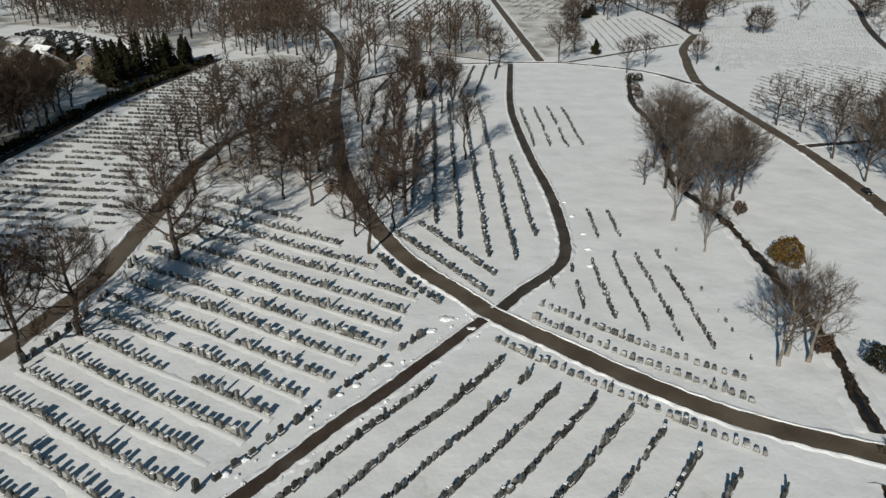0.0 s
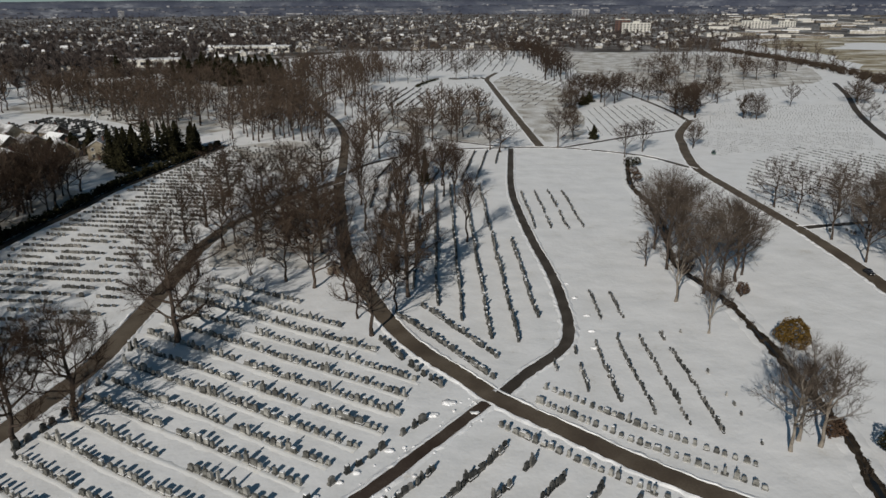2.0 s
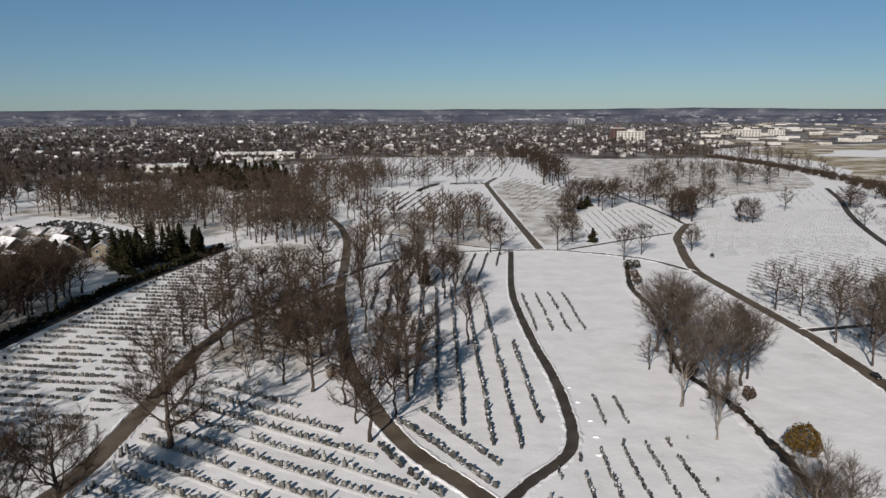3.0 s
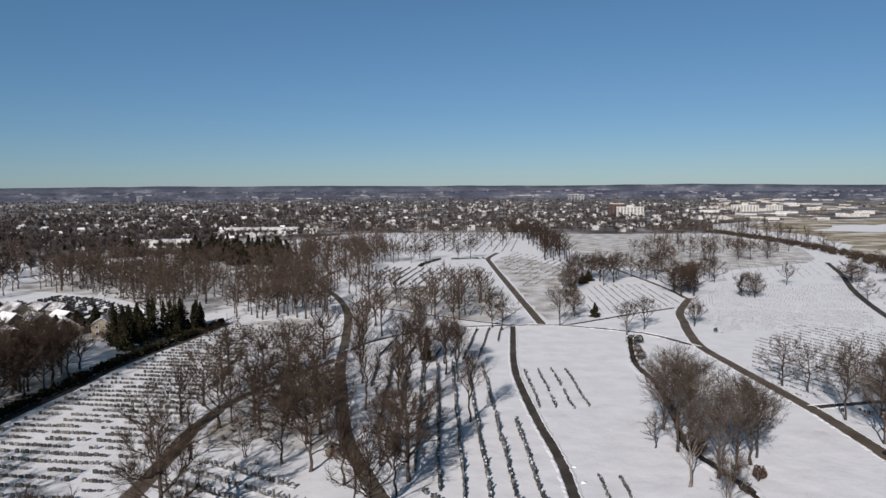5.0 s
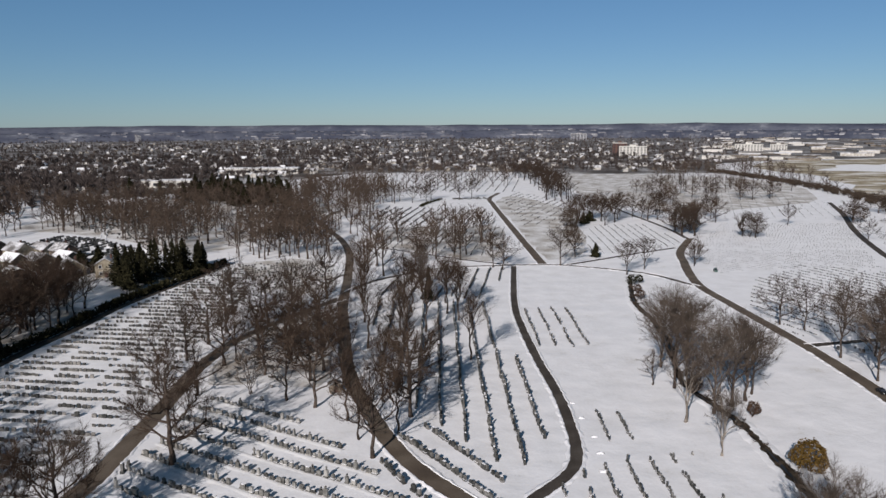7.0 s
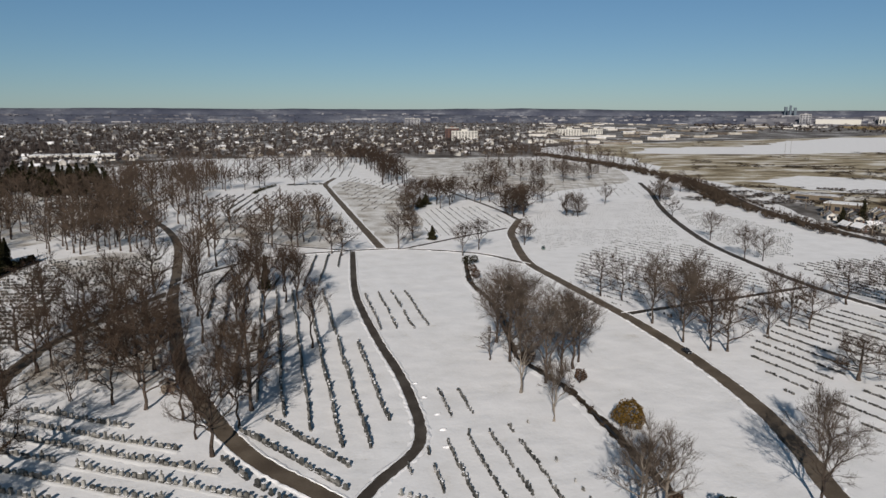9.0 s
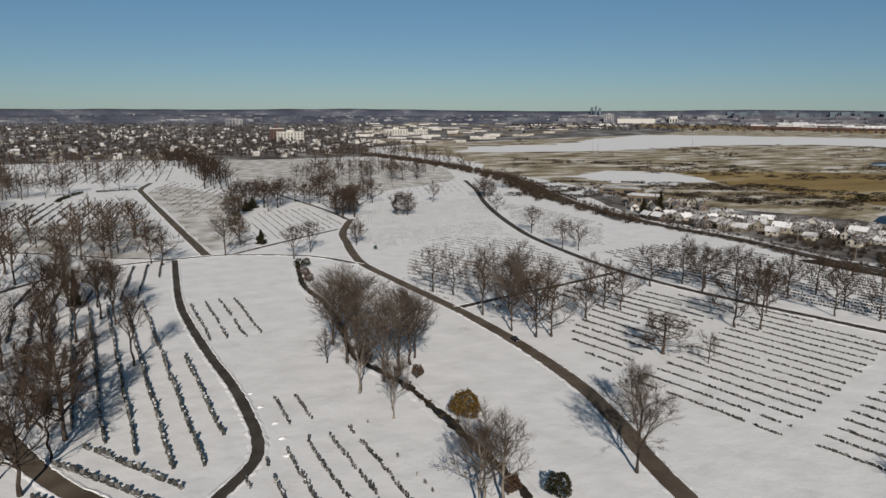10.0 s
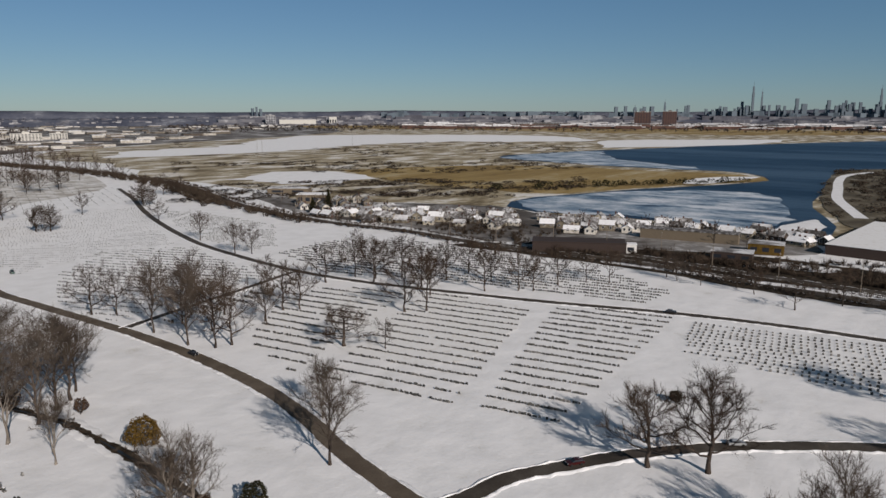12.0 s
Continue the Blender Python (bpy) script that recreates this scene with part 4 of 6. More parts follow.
for form, variants in TREE_FORMS.items():
    tree_parts[form] = []
    for i, (h, cl, sp, ri, tr, li, su, tw, sr, fo, th) in enumerate(variants):
        (wv, wf), (cv, cf) = grow(len(form) * 31 + i * 7 + 5, h, cl, sp, ri, tr, li, su, tw, sr, fo, th)
        a = build("trunk", wv, wf, BARK_PALE if form in ("fork", "ash") else BARK, smooth=True)
        b = build("crown", cv, cf, TWIG_PALE if form in ("elm", "fork", "small", "ash") else TWIG)
        tree_parts[form].append((h, a.data, b.data))
        bpy.data.objects.remove(a)
        bpy.data.objects.remove(b)

tree_rng = random.Random(101)


def tree(x, y, form, height, where="standing in snow", width=1.0):
    h, wood, crown = tree_rng.choice(tree_parts[form])
    k = height / h
    holder = tagged(new("tree"), TREE_WORDS[form] + ", " + where, "tree", "bare trees")
    holder.matrix_basis = Matrix.LocRotScale((x, y, 0), Euler((0, 0, tree_rng.uniform(0, 6.28))), (k * width, k * width, k))
    again("trunk", wood, holder)
    again("crown", crown, holder)


def grove(poly, count, form, lo, hi, seed, where, apart=4.0, avoid=()):
    rng = random.Random(seed)
    xs, ys = [p[0] for p in poly], [p[1] for p in poly]
    kept, tries = [], 0
    while len(kept) < count and tries < count * 60:
        tries += 1
        x, y = rng.uniform(min(xs), max(xs)), rng.uniform(min(ys), max(ys))
        if inside(poly, x, y) and all((x - a) ** 2 + (y - b) ** 2 > apart ** 2 for a, b in kept) and all(np.min(np.hypot(l[:, 0] - x, l[:, 1] - y)) > 3.6 for l in avoid):
            kept.append((x, y))
            tree(x, y, form if isinstance(form, str) else rng.choice(form), rng.uniform(lo, hi), where)


MAIN_LINE, LOOP_LINE = spline(R_MAIN, 4), spline(R_LOOP, 4)
SHADE_LINE = spline([(-70, 76), (-66, 88), (-63.5, 98), (-61.5, 110), (-61.5, 125), (-62, 148), (-63, 170), (-60, 193), (-51, 217), (-38, 242)], 4)
for x, y, form, h, wd in [
    (-56, 93, "oak", 18.0, 0.95), (-61.5, 86.5, "oak", 18.5, 0.85), (-50, 119, "oak", 19.5, 0.95), (-14, 121.5, "broad", 17.5, 0.9), (-29, 145, "mid", 17.5, 1.1),
    (-36, 149, "mid", 15.5, 1.0), (-8, 140, "oak", 18.5, 0.8), (-45, 153, "small", 10.0, 1.0), (-25, 158, "tall", 18.0, 1.0), (-41, 176, "broad", 17.0, 0.95), (-9, 153, "oak", 18.0, 0.9), (-33, 161, "oak", 16.0, 0.8), (-10, 132, "tall", 14.5, 0.9), (-14.5, 148, "tall", 16.0, 0.9), (-21, 138, "tall", 15.0, 0.9), (-17.5, 129, "mid", 12.5, 0.8),
    (-45, 165, "mid", 15.0, 1.0), (-66, 203, "broad", 18.0, 0.9), (-70, 222, "broad", 18.0, 0.9), (-55, 208, "broad", 17.0, 0.9)]:
    tree(x, y, form, h, "at the road edge", wd)
for x, y, form, h in [(-31, 168, "broad", 17), (-34.5, 184, "broad", 18), (-38, 199, "broad", 17), (-43, 243, "broad", 18), (-22, 186, "tall", 18), (-26, 212, "tall", 19), (-29.5, 236, "tall", 18), (-33, 262, "tall", 17),
                      (-68, 158, "mid", 15), (-68, 176, "broad", 16), (-57, 172, "broad", 16), (-56, 136, "small", 10), (-57, 152, "mid", 13), (-67, 190, "broad", 16), (-52, 228, "broad", 17)]:
    tree(x, y, form, h, "at the road edge")
# unseen trees left of the view, added to throw shade on the long field
for x, y in [(-88, 86), (-97, 99), (-105, 112), (-93, 74), (-109, 95), (-84, 66), (-100, 84), (-94, 112), (-106, 126), (-116, 108), (-90, 98), (-120, 122)]:
    tree(x, y, "broad", 18, "at the road edge")
# along the creek
for x, y, form, h, wd in [
    (48.3, 137, "fork", 15.0, 0.9), (50, 122, "fork", 12.5, 0.75), (47.5, 158, "small", 8.5, 1.1), (55.5, 141, "elm", 20.0, 0.95), (61, 145, "elm", 19.5, 1.0),
    (65, 148, "elm", 18.0, 1.0), (52, 156, "elm", 20.0, 1.0), (57, 163, "elm", 20.0, 1.0), (53, 170, "elm", 19.0, 1.0),
    (58, 178, "elm", 18.0, 0.85), (68, 152, "elm", 17.0, 0.8),
    (48.3, 84.6, "ash", 13.0, 0.9), (50.6, 87.2, "ash", 14.5, 0.8), (53, 85.6, "ash", 13.5, 0.9)]:
    tree(x, y, form, h, "beside the creek", wd)
# by the curving roads
for x, y, form, h, wd in [
    (78.5, 84, "elm", 16.0, 1.0), (91, 99, "fork", 12.0, 0.8), (111, 40, "oak", 14.5, 1.0), (115, 31, "oak", 17.0, 0.95), (125, 127, "oak", 10.5, 1.35), (130, 117, "small", 8.0, 1.0),
    (101, 9.5, "elm", 15.5, 0.7), (96, 8.5, "mid", 14.0, 0.9), (93, 13, "small", 12.5, 1.0), (139, -20, "oak", 18.0, 1.0), (165, -6, "oak", 19.0, 1.0), (159, 135, "mid", 16.0, 0.9), (164, 130.5, "mid", 17.0, 0.9),
    (171, 182, "mid", 14.0, 1.1), (184, 180, "mid", 16.5, 0.9), (182, 169, "mid", 16.0, 0.9), (186, 172, "mid", 15.0, 1.0), (193, 165, "mid", 15.0, 1.0), (187, 151, "mid", 14.0, 1.0), (179, 141, "mid", 13.0, 1.0), (200, 150, "mid", 14.0, 1.0), (208, 136, "mid", 13.0, 1.0), (214, 150, "mid", 13.0, 1.0), (195, 130, "mid", 15.5, 0.9), (202, 121, "mid", 14.0, 0.9), (205, 117, "mid", 13.0, 0.9),
    (217, 114, "mid", 14.0, 1.0), (227, 108, "small", 10.0, 1.0), (231, 101, "mid", 12.0, 0.9), (252, 88, "mid", 11.0, 0.8), (249, 83, "small", 9.0, 0.9), (251, 63, "mid", 10.0, 0.7), (247, 74, "mid", 10.0, 0.7),
    (246, 56, "mid", 11.0, 0.7), (233, 41, "small", 9.0, 1.4), (247, 30, "mid", 12.0, 1.0), (244, 12, "mid", 12.0, 0.9), (194, 291, "mid", 13.0, 1.0), (183, 250, "mid", 13.0, 1.0), (188, 245, "mid", 12.0, 1.0), (202, 420, "mid", 13.0, 1.0),
    (217, 364, "mid", 11.0, 1.0), (163, 373, "broad", 14.0, 0.9), (158, 378, "broad", 13.0, 0.9), (245, 427, "mid", 14.0, 1.1), (250, 437, "mid", 14.0, 1.1), (288, 474, "mid", 15.0, 1.2), (296, 464, "mid", 13.0, 1.2)]:
    tree(x, y, form, h, "on the snowy slope", wd)
# both sides of the connecting road
for x, y, form, h in [(100, 208, "mid", 15), (104.5, 202, "mid", 14), (101.5, 177, "elm", 18), (101, 160, "elm", 18), (104, 152.5, "mid", 17), (108, 151, "mid", 16.5), (112, 165, "elm", 16), (125, 158, "small", 11),
                      (127, 161, "mid", 13), (138, 166, "mid", 15), (142, 163, "mid", 14), (118, 184, "elm", 16), (111, 178, "elm", 17), (128, 198, "mid", 16), (118, 205, "mid", 15), (106, 168, "mid", 15), (150, 188, "mid", 12), (124, 176, "mid", 15)]:
    tree(x, y, form, h, "beside the connecting road", 0.85)
# far lawns and crossings
for x, y, form, h in [(19, 297, "mid", 14.5), (23, 292, "mid", 14), (-15, 334, "mid", 14), (3, 312, "mid", 14), (48, 299.5, "mid", 16), (72, 281, "mid", 13), (82, 292, "mid", 13), (105, 298, "mid", 12), (107, 303, "small", 9), (-1, 236, "tall", 16), (-9, 240, "mid", 14),
                      (58, 320, "mid", 13), (62, 345, "small", 8), (80, 440, "mid", 16), (92, 450, "mid", 16), (100, 460, "mid", 17), (108, 450, "mid", 16), (128, 385, "broad", 18), (133, 380, "broad", 17), (126, 392, "broad", 18), (140, 400, "mid", 15), (120, 460, "mid", 16), (138, 470, "mid", 15), (70, 400, "mid", 14), (74, 420, "mid", 15), (165, 520, "mid", 14), (180, 600, "mid", 15), (240, 560, "mid", 15), (258, 570, "mid", 15), (225, 620, "mid", 14)]:
    tree(x, y, form, h, "on the far lawn", 1.0)
grove([(118, 395), (160, 400), (172, 470), (125, 485)], 10, "mid", 12, 16, 121, "on the far lawn", 7.0)
grove([(62, 398), (88, 420), (128, 430), (126, 470), (84, 466)], 9, ["mid", "broad"], 13, 17, 122, "on the far lawn", 6.0)
grove([(150, 520), (262, 560), (300, 640), (165, 640)], 16, "mid", 12, 16, 123, "on the far lawn", 12.0)
grove([(30, 590), (-30, 600), (-60, 560), (-45, 530), (0, 560)], 9, "mid", 12, 16, 124, "near the far hedges", 9.0)
grove([(-178, 262), (-140, 262), (-128, 236), (-150, 226), (-172, 236)], 9, ["broad", "mid"], 13, 16, 125, "between the houses", 6.0)
grove([(-133, 244), (-119, 236), (-117, 200), (-118, 150), (-130, 150)], 13, ["broad", "broad", "mid"], 14, 18, 126, "behind the boundary hedge", 5.5)
# the wood between the main road and the loop, and the shaded woods beyond
grove([(-28, 200), (-18, 160), (-8, 148), (6, 152), (14, 165), (14, 200), (8, 235), (-4, 262), (-24, 280), (-34, 262), (-33, 225)], 11, ["tall", "tall", "elm"], 15, 20, 111, "among headstones in the shade", 5.0, (MAIN_LINE, LOOP_LINE))
grove([(-60, 240), (-44, 232), (-36, 205), (-30, 170), (-40, 158), (-56, 165), (-58, 190)], 6, ["broad", "mid"], 14, 18, 112, "among headstones in the shade", 5.0, (MAIN_LINE, SHADE_LINE))
grove([(-155, 226), (-119, 222), (-121, 130), (-150, 110), (-175, 190)], 40, ["broad", "broad", "mid"], 15, 20, 115, "near the houses", 5.0)


def stand(name, areas, label, seed, lo=13, hi=19, light=False):
    """Trees past counting, in one mesh. areas: (outline, count, spacing)."""
    rng = random.Random(seed)
    places = []
    for poly, count, apart in areas:
        xs, ys = [p[0] for p in poly], [p[1] for p in poly]
        kept, tries = [], 0
        while len(kept) < count and tries < count * 40:
            tries += 1
            x, y = rng.uniform(min(xs), max(xs)), rng.uniform(min(ys), max(ys))
            if inside(poly, x, y) and all((x - a) ** 2 + (y - b) ** 2 > apart ** 2 for a, b in kept) and np.min(np.hypot(MAIN_LINE[:, 0] - x, MAIN_LINE[:, 1] - y)) > 4:
                kept.append((x, y))
                h = rng.uniform(lo, hi)
                places.append((x, y, 0, rng.uniform(0, 6.28), h * rng.uniform(0.95, 1.25), h * rng.uniform(0.95, 1.25), h))
    stamp(name, [stand_shape(seed + 3 * i, light) for i in range(5)], places, [BARK, TWIG], rng, label, "trees")


stand("bare_wood", [
    ([(-105, 335), (-92, 316), (-54, 318), (-52, 350), (-80, 400), (-100, 420)], 56, 5.0),
    ([(-34, 265), (-10, 300), (20, 310), (30, 420), (-40, 410), (-46, 340)], 34, 7.0),
    ([(-245, 425), (-190, 405), (-140, 352), (-108, 330), (-85, 430), (-100, 560), (-260, 600), (-270, 470)], 180, 6.0),
    ([(-150, 352), (-128, 330), (-118, 308), (-132, 306)], 5, 8.0),
    ([(-262, 470), (-240, 402), (-200, 394), (-155, 356), (-130, 342), (-118, 380), (-160, 440)], 48, 5.5),
    ([(-90, 380), (-48, 384), (-50, 480), (-40, 560), (-60, 680), (-150, 660), (-110, 520)], 120, 6.0)], "bare brown winter wood between far headstones", 301)
stand("village_wood", [
    ([(-150, 222), (-119, 216), (-121, 110), (-170, 40), (-260, 90), (-215, 200)], 110, 5.5),
    ([(-290, 440), (-262, 420), (-225, 330), (-270, 220), (-360, 300)], 50, 7.0)], "bare brown winter trees round the village houses", 302)
stand("village_wood", [([(-500, 560), (-300, 560), (-240, 380), (-330, 250), (-520, 300)], 210, 8.0)], "bare brown winter wood beyond the village", 306, light=True)


# ---------------------------------------------------------------- shrubs and evergreens
def foliage(seed, n, rx, rz, base, leaf, pointed=False):
    """Many small leaf clumps on the outside and inside of an uneven body."""
    rng = random.Random(seed)
    v, f = [], []
    for _ in range(n):
        a, u = rng.uniform(0, 2 * math.pi), rng.random()
        if pointed:
            z = base + u ** 1.3 * rz
            r = rx * (1 - u ** 1.6) * rng.uniform(0.35, 1.0) * (0.85 + 0.3 * math.sin(11 * u + a) + 0.25 * math.sin(3 * a + seed + 4 * u))
            p = np.array([r * math.cos(a), r * math.sin(a), z])
        else:
            t = math.acos(rng.uniform(-0.8, 1))
            r = rng.uniform(0.6, 1.0) ** 0.5 * (1 + 0.16 * math.sin(3 * a + seed) + 0.10 * math.sin(5 * t + 2 * a))
            p = np.array([rx * r * math.sin(t) * math.cos(a), rx * r * math.sin(t) * math.sin(a), base + rz * (1 + r * math.cos(t))])
        d1 = np.array([rng.gauss(0, 1), rng.gauss(0, 1), rng.gauss(0, 0.7)])
        d2 = np.array([rng.gauss(0, 1), rng.gauss(0, 1), rng.gauss(0, 0.7)])
        d1, d2 = d1 / np.linalg.norm(d1) * leaf, d2 / np.linalg.norm(d2) * leaf
        i = len(v)
        v += [p - d1 * 0.5, p + d2 * 0.6, p + d1 * 0.7, p - d2 * 0.4]
        f += [(i, i + 1, i + 2), (i, i + 2, i + 3)]
    return v, f


def shrub(x, y, r, h, mat, label, seed, name="shrub", leaf=0.3, n=900):
    holder = tagged(new(name), label, "shrub")
    holder.location = (x, y, 0)
    stems = []
    rng = random.Random(seed)
    for _ in range(6):
        a = rng.uniform(0, 6.28)
        stems.append(((0.1 * math.cos(a), 0.1 * math.sin(a), -0.1), (r * 0.4 * math.cos(a), r * 0.4 * math.sin(a), h * 0.5), 0.07, 0.03, 5))
    v, f = tube(stems)
    build("trunk", v, f, BARK, parent=holder)
    v, f = foliage(seed, n, r, h / 2, 0.1, leaf)
    build("crown", v, f, mat, parent=holder)


def conifer(x, y, r, h, seed):
    holder = tagged(new("evergreen_tree"), "dark green pointed evergreen tree standing in snow", "tree")
    holder.location = (x, y, 0)
    v, f = tube([((0, 0, -0.1), (0, 0, h * 0.9), 0.2, 0.03, 6)])
    build("trunk", v, f, BARK, parent=holder)
    v, f = foliage(seed, 1300, r, h * 0.95, h * 0.06, 0.75, True)
    build("crown", v, f, EVERGREEN, parent=holder)


shrub(63, 116, 2.9, 5.4, GOLDEN, "round golden brown leafy shrub beside the creek", 131, leaf=0.34, n=2600)
shrub(62.3, 83.5, 2.0, 3.8, EVERGREEN, "round dark evergreen shrub in the snow", 132, n=1500)
shrub(55.5, 153, 1.7, 4.4, RUSSET, "dark brown shrub among creek trees", 133, n=1200)
shrub(63.3, 140, 1.3, 2.8, RUSSET, "small dark round shrub by the creek", 134, n=800)
shrub(56, 88, 1.5, 3.0, RUSSET, "russet shrub under the creek trees", 135, n=900)
shrub(141.1, 45.7, 1.3, 2.3, EVERGREEN, "dark round evergreen bush on open snow", 148, n=900)
shrub(69, 262, 1.9, 4.0, EVERGREEN, "dark shrub at the head of the creek", 136, n=900)
shrub(73, 266, 1.6, 3.0, EVERGREEN, "dark evergreen shrub beside the road", 137, n=700)
shrub(68, 250, 1.6, 3.0, RUSSET, "brown shrub at the creek bend", 138, n=700)
shrub(66.5, 240, 1.7, 3.4, RUSSET, "brown shrub on the creek bank", 139, n=700)
shrub(161, 376, 6.5, 12.5, BRUSH, "large round dense bare bush on the slope", 141, "bush", 0.45, 2600)
shrub(129, 388, 6.5, 16, BRUSH, "large dense bare thicket at the road bend", 142, "bush", 0.5, 3000)
shrub(135, 395, 5.5, 13, BRUSH, "dense bare thicket at the road bend", 143, "bush", 0.5, 2200)
shrub(72, 415, 6.0, 11, BRUSH, "dense brown bush on the far lawn", 144, "bush", 0.45, 2400)
shrub(68, 390, 3.5, 6, BRUSH, "low brown bush on the far lawn", 145, "bush", 0.4, 1200)
shrub(250, 432, 6.0, 11, BRUSH, "dense brown bush beside the far road", 146, "bush", 0.45, 2200)
shrub(292, 468, 6.0, 11, BRUSH, "dense brown bush near the highway", 147, "bush", 0.45, 2200)
for i, (x, y, r, h) in enumerate([(67, 319, 2.4, 6.5), (82, 428, 3.6, 7), (88, 440, 3.6, 7), (-112, 276, 4.0, 15), (-108, 284, 3.8, 14), (-116, 265, 4.2, 13), (-121, 272, 4.0, 14), (-114, 288, 3.8, 14), (-103, 292, 3.4, 12), (-118, 255, 4.0, 12), (-125, 262, 4.0, 13), (-128, 276, 4.0, 13), (-120, 285, 4.0, 15), (-107, 298, 3.4, 12), (-7, 238, 1.8, 12),
                                  (-120, 258, 3.2, 10), (-278, 618, 6, 18), (-270, 600, 6, 17), (-205, 575, 6, 15), (-194, 590, 6, 16), (-183, 570, 6, 14), (-172, 585, 6, 15), (-160, 575, 6, 14), (-150, 595, 6, 15), (-168, 610, 6, 16), (-188, 620, 6, 15), (-140, 615, 6, 14), (-155, 640, 6, 15), (-210, 640, 6, 15), (-225, 600, 6, 14), (-238, 585, 6, 15), (303, 318, 3.2, 13), (290, 318, 3.0, 9)]):
    conifer(x, y, r, h, 150 + i)
for i, (x, y, r, h) in enumerate([(-160, 302, 4.5, 7), (-154, 306, 4.5, 8), (-150, 297, 4, 7), (-163, 291, 4, 7), (-146, 289, 4, 8), (-153, 279, 4, 7), (-128, 268, 5.5, 15), (-122, 262, 5.0, 13), (-116, 272, 5.5, 16), (-124, 280, 5, 14), (-133, 292, 4.5, 11), (-109, 280, 5, 13), (-104, 287, 4.5, 12), (-113, 296, 5, 13)]):
    conifer(x, y, r, h, 400 + i)


EVERGREEN_BODIES = []
for i in range(4):
    wv, wf = tube([((0, 0, -0.1), (0, 0, 13), 0.25, 0.03, 6)])
    cv, cf = foliage(190 + i, 750, 3.6, 13.5, 1.0, 1.25, True)
    a, b = build("trunk", wv, wf, BARK), build("crown", cv, cf, EVERGREEN)
    EVERGREEN_BODIES.append((a.data, b.data))
    bpy.data.objects.remove(a)
    bpy.data.objects.remove(b)
ever = random.Random(195)
kept = []
while len(kept) < 42:
    x, y = ever.uniform(-225, -118), ever.uniform(528, 640)
    if inside([(-205, 535), (-118, 528), (-132, 600), (-150, 640), (-225, 640)], x, y) and all((x - a) ** 2 + (y - b) ** 2 > 50 for a, b in kept):
        kept.append((x, y))
        wood, crown = ever.choice(EVERGREEN_BODIES)
        holder = tagged(new("evergreen_tree"), "dark evergreen tree in a dense grove", "tree", "evergreen grove")
        holder.matrix_basis = Matrix.LocRotScale((x, y, 0), Euler((0, 0, ever.uniform(0, 6))), (ever.uniform(1.1, 1.6), ever.uniform(1.1, 1.6), ever.uniform(0.9, 1.3)))
        again("trunk", wood, holder)
        again("crown", crown, holder)


def twig_clump(seed, n):
    """Thin bare stems spraying up and out from one root, about one unit wide and high."""
    rng = random.Random(seed)
    segs = []
    for _ in range(n):
        a, e = rng.uniform(0, 6.28), rng.uniform(0.15, 1.5)
        s = rng.uniform(0, 0.55)
        p0 = np.array([s * math.cos(a), s * math.sin(a), rng.uniform(0, 0.45)])
        b = a + rng.gauss(0, 0.9)
        ln = rng.uniform(0.35, 0.75)
        segs.append((p0, p0 + ln * np.array([math.cos(b) * math.cos(e), math.sin(b) * math.cos(e), math.sin(e)]), 0.05, 0.0, 3))
    return tube(segs)


def brush(name, places, mat, label, seed, leaf=0.35, n=60):
    """A hedge or thicket of many small clumps."""
    shapes = []
    for i in range(3):
        if mat is BRUSH:
            v, f = twig_clump(seed + i, int(n * 0.7))
        else:
            v, f = foliage(seed + i, n, 1.0, 0.5, 0.0, leaf)
        shapes.append((np.array(v), f, [0] * len(f)))
    stamp(name, shapes, places, [mat], random.Random(seed), label, "brush")


bush_rng = random.Random(171)


def along(points, step, side, r, h, jit=1.0):
    line = spline(points, step)
    nrm = sides(line)
    return [(*(line[i] + nrm[i] * (side + bush_rng.uniform(-jit, jit))), 0, bush_rng.uniform(0, 6), r * bush_rng.uniform(0.6, 1.4), r * bush_rng.uniform(0.6, 1.4), h * bush_rng.uniform(0.5, 1.4)) for i in range(len(line)) if bush_rng.random() < 0.85]


BOUND = [(345, 900), (356, 737), (341, 545), (287, 385), (270, 290), (273, 234), (266, 170), (270, 112), (263, 62), (257, 15), (252, -40)]
brush("hedge", along([(-119, 150), (-117, 177), (-116, 191), (-114, 207), (-113, 230), (-109, 252), (-104, 273), (-98, 307)], 0.6, 0.6, 1.3, 2.0, 0.8), EVERGREEN, "dark evergreen hedge along the boundary road", 172, 0.5, 40)
brush("thicket", along(BOUND, 2.0, -5.5, 1.8, 3.0, 1.2) + along(BOUND[:5], 2.2, -9, 3.4, 5.5, 4) + along(BOUND[:4], 2.6, -16, 3.8, 6.0, 6) + along(BOUND, 2.6, 5.5, 1.6, 2.2, 1.0), BRUSH, "brown bare thicket along the highway", 173, 0.40, 48)
brush("thicket", along([(272, 165), (286, 120), (282, 80), (279, 40), (275, 0)], 1.5, 4.5, 2.2, 3.4, 2.0) + along([(300, 60), (318, 30), (330, -10)], 2.0, 0, 2.0, 3.0, 3.0), BRUSH, "dark brush beside the service road", 174, 0.4, 60)
brush("thicket", [(x + bush_rng.uniform(-1.2, 1.2), y, 0.05, 0, 0.9 * bush_rng.uniform(0.5, 1.5), 0.9 * bush_rng.uniform(0.5, 1.5), 1.0 * bush_rng.uniform(0.5, 1.6)) for x, y in CREEK if bush_rng.random() < 0.45 + 0.4 * (135 < y < 190)], BRUSH, "dry brown scrub on the creek banks", 175, 0.22, 50)
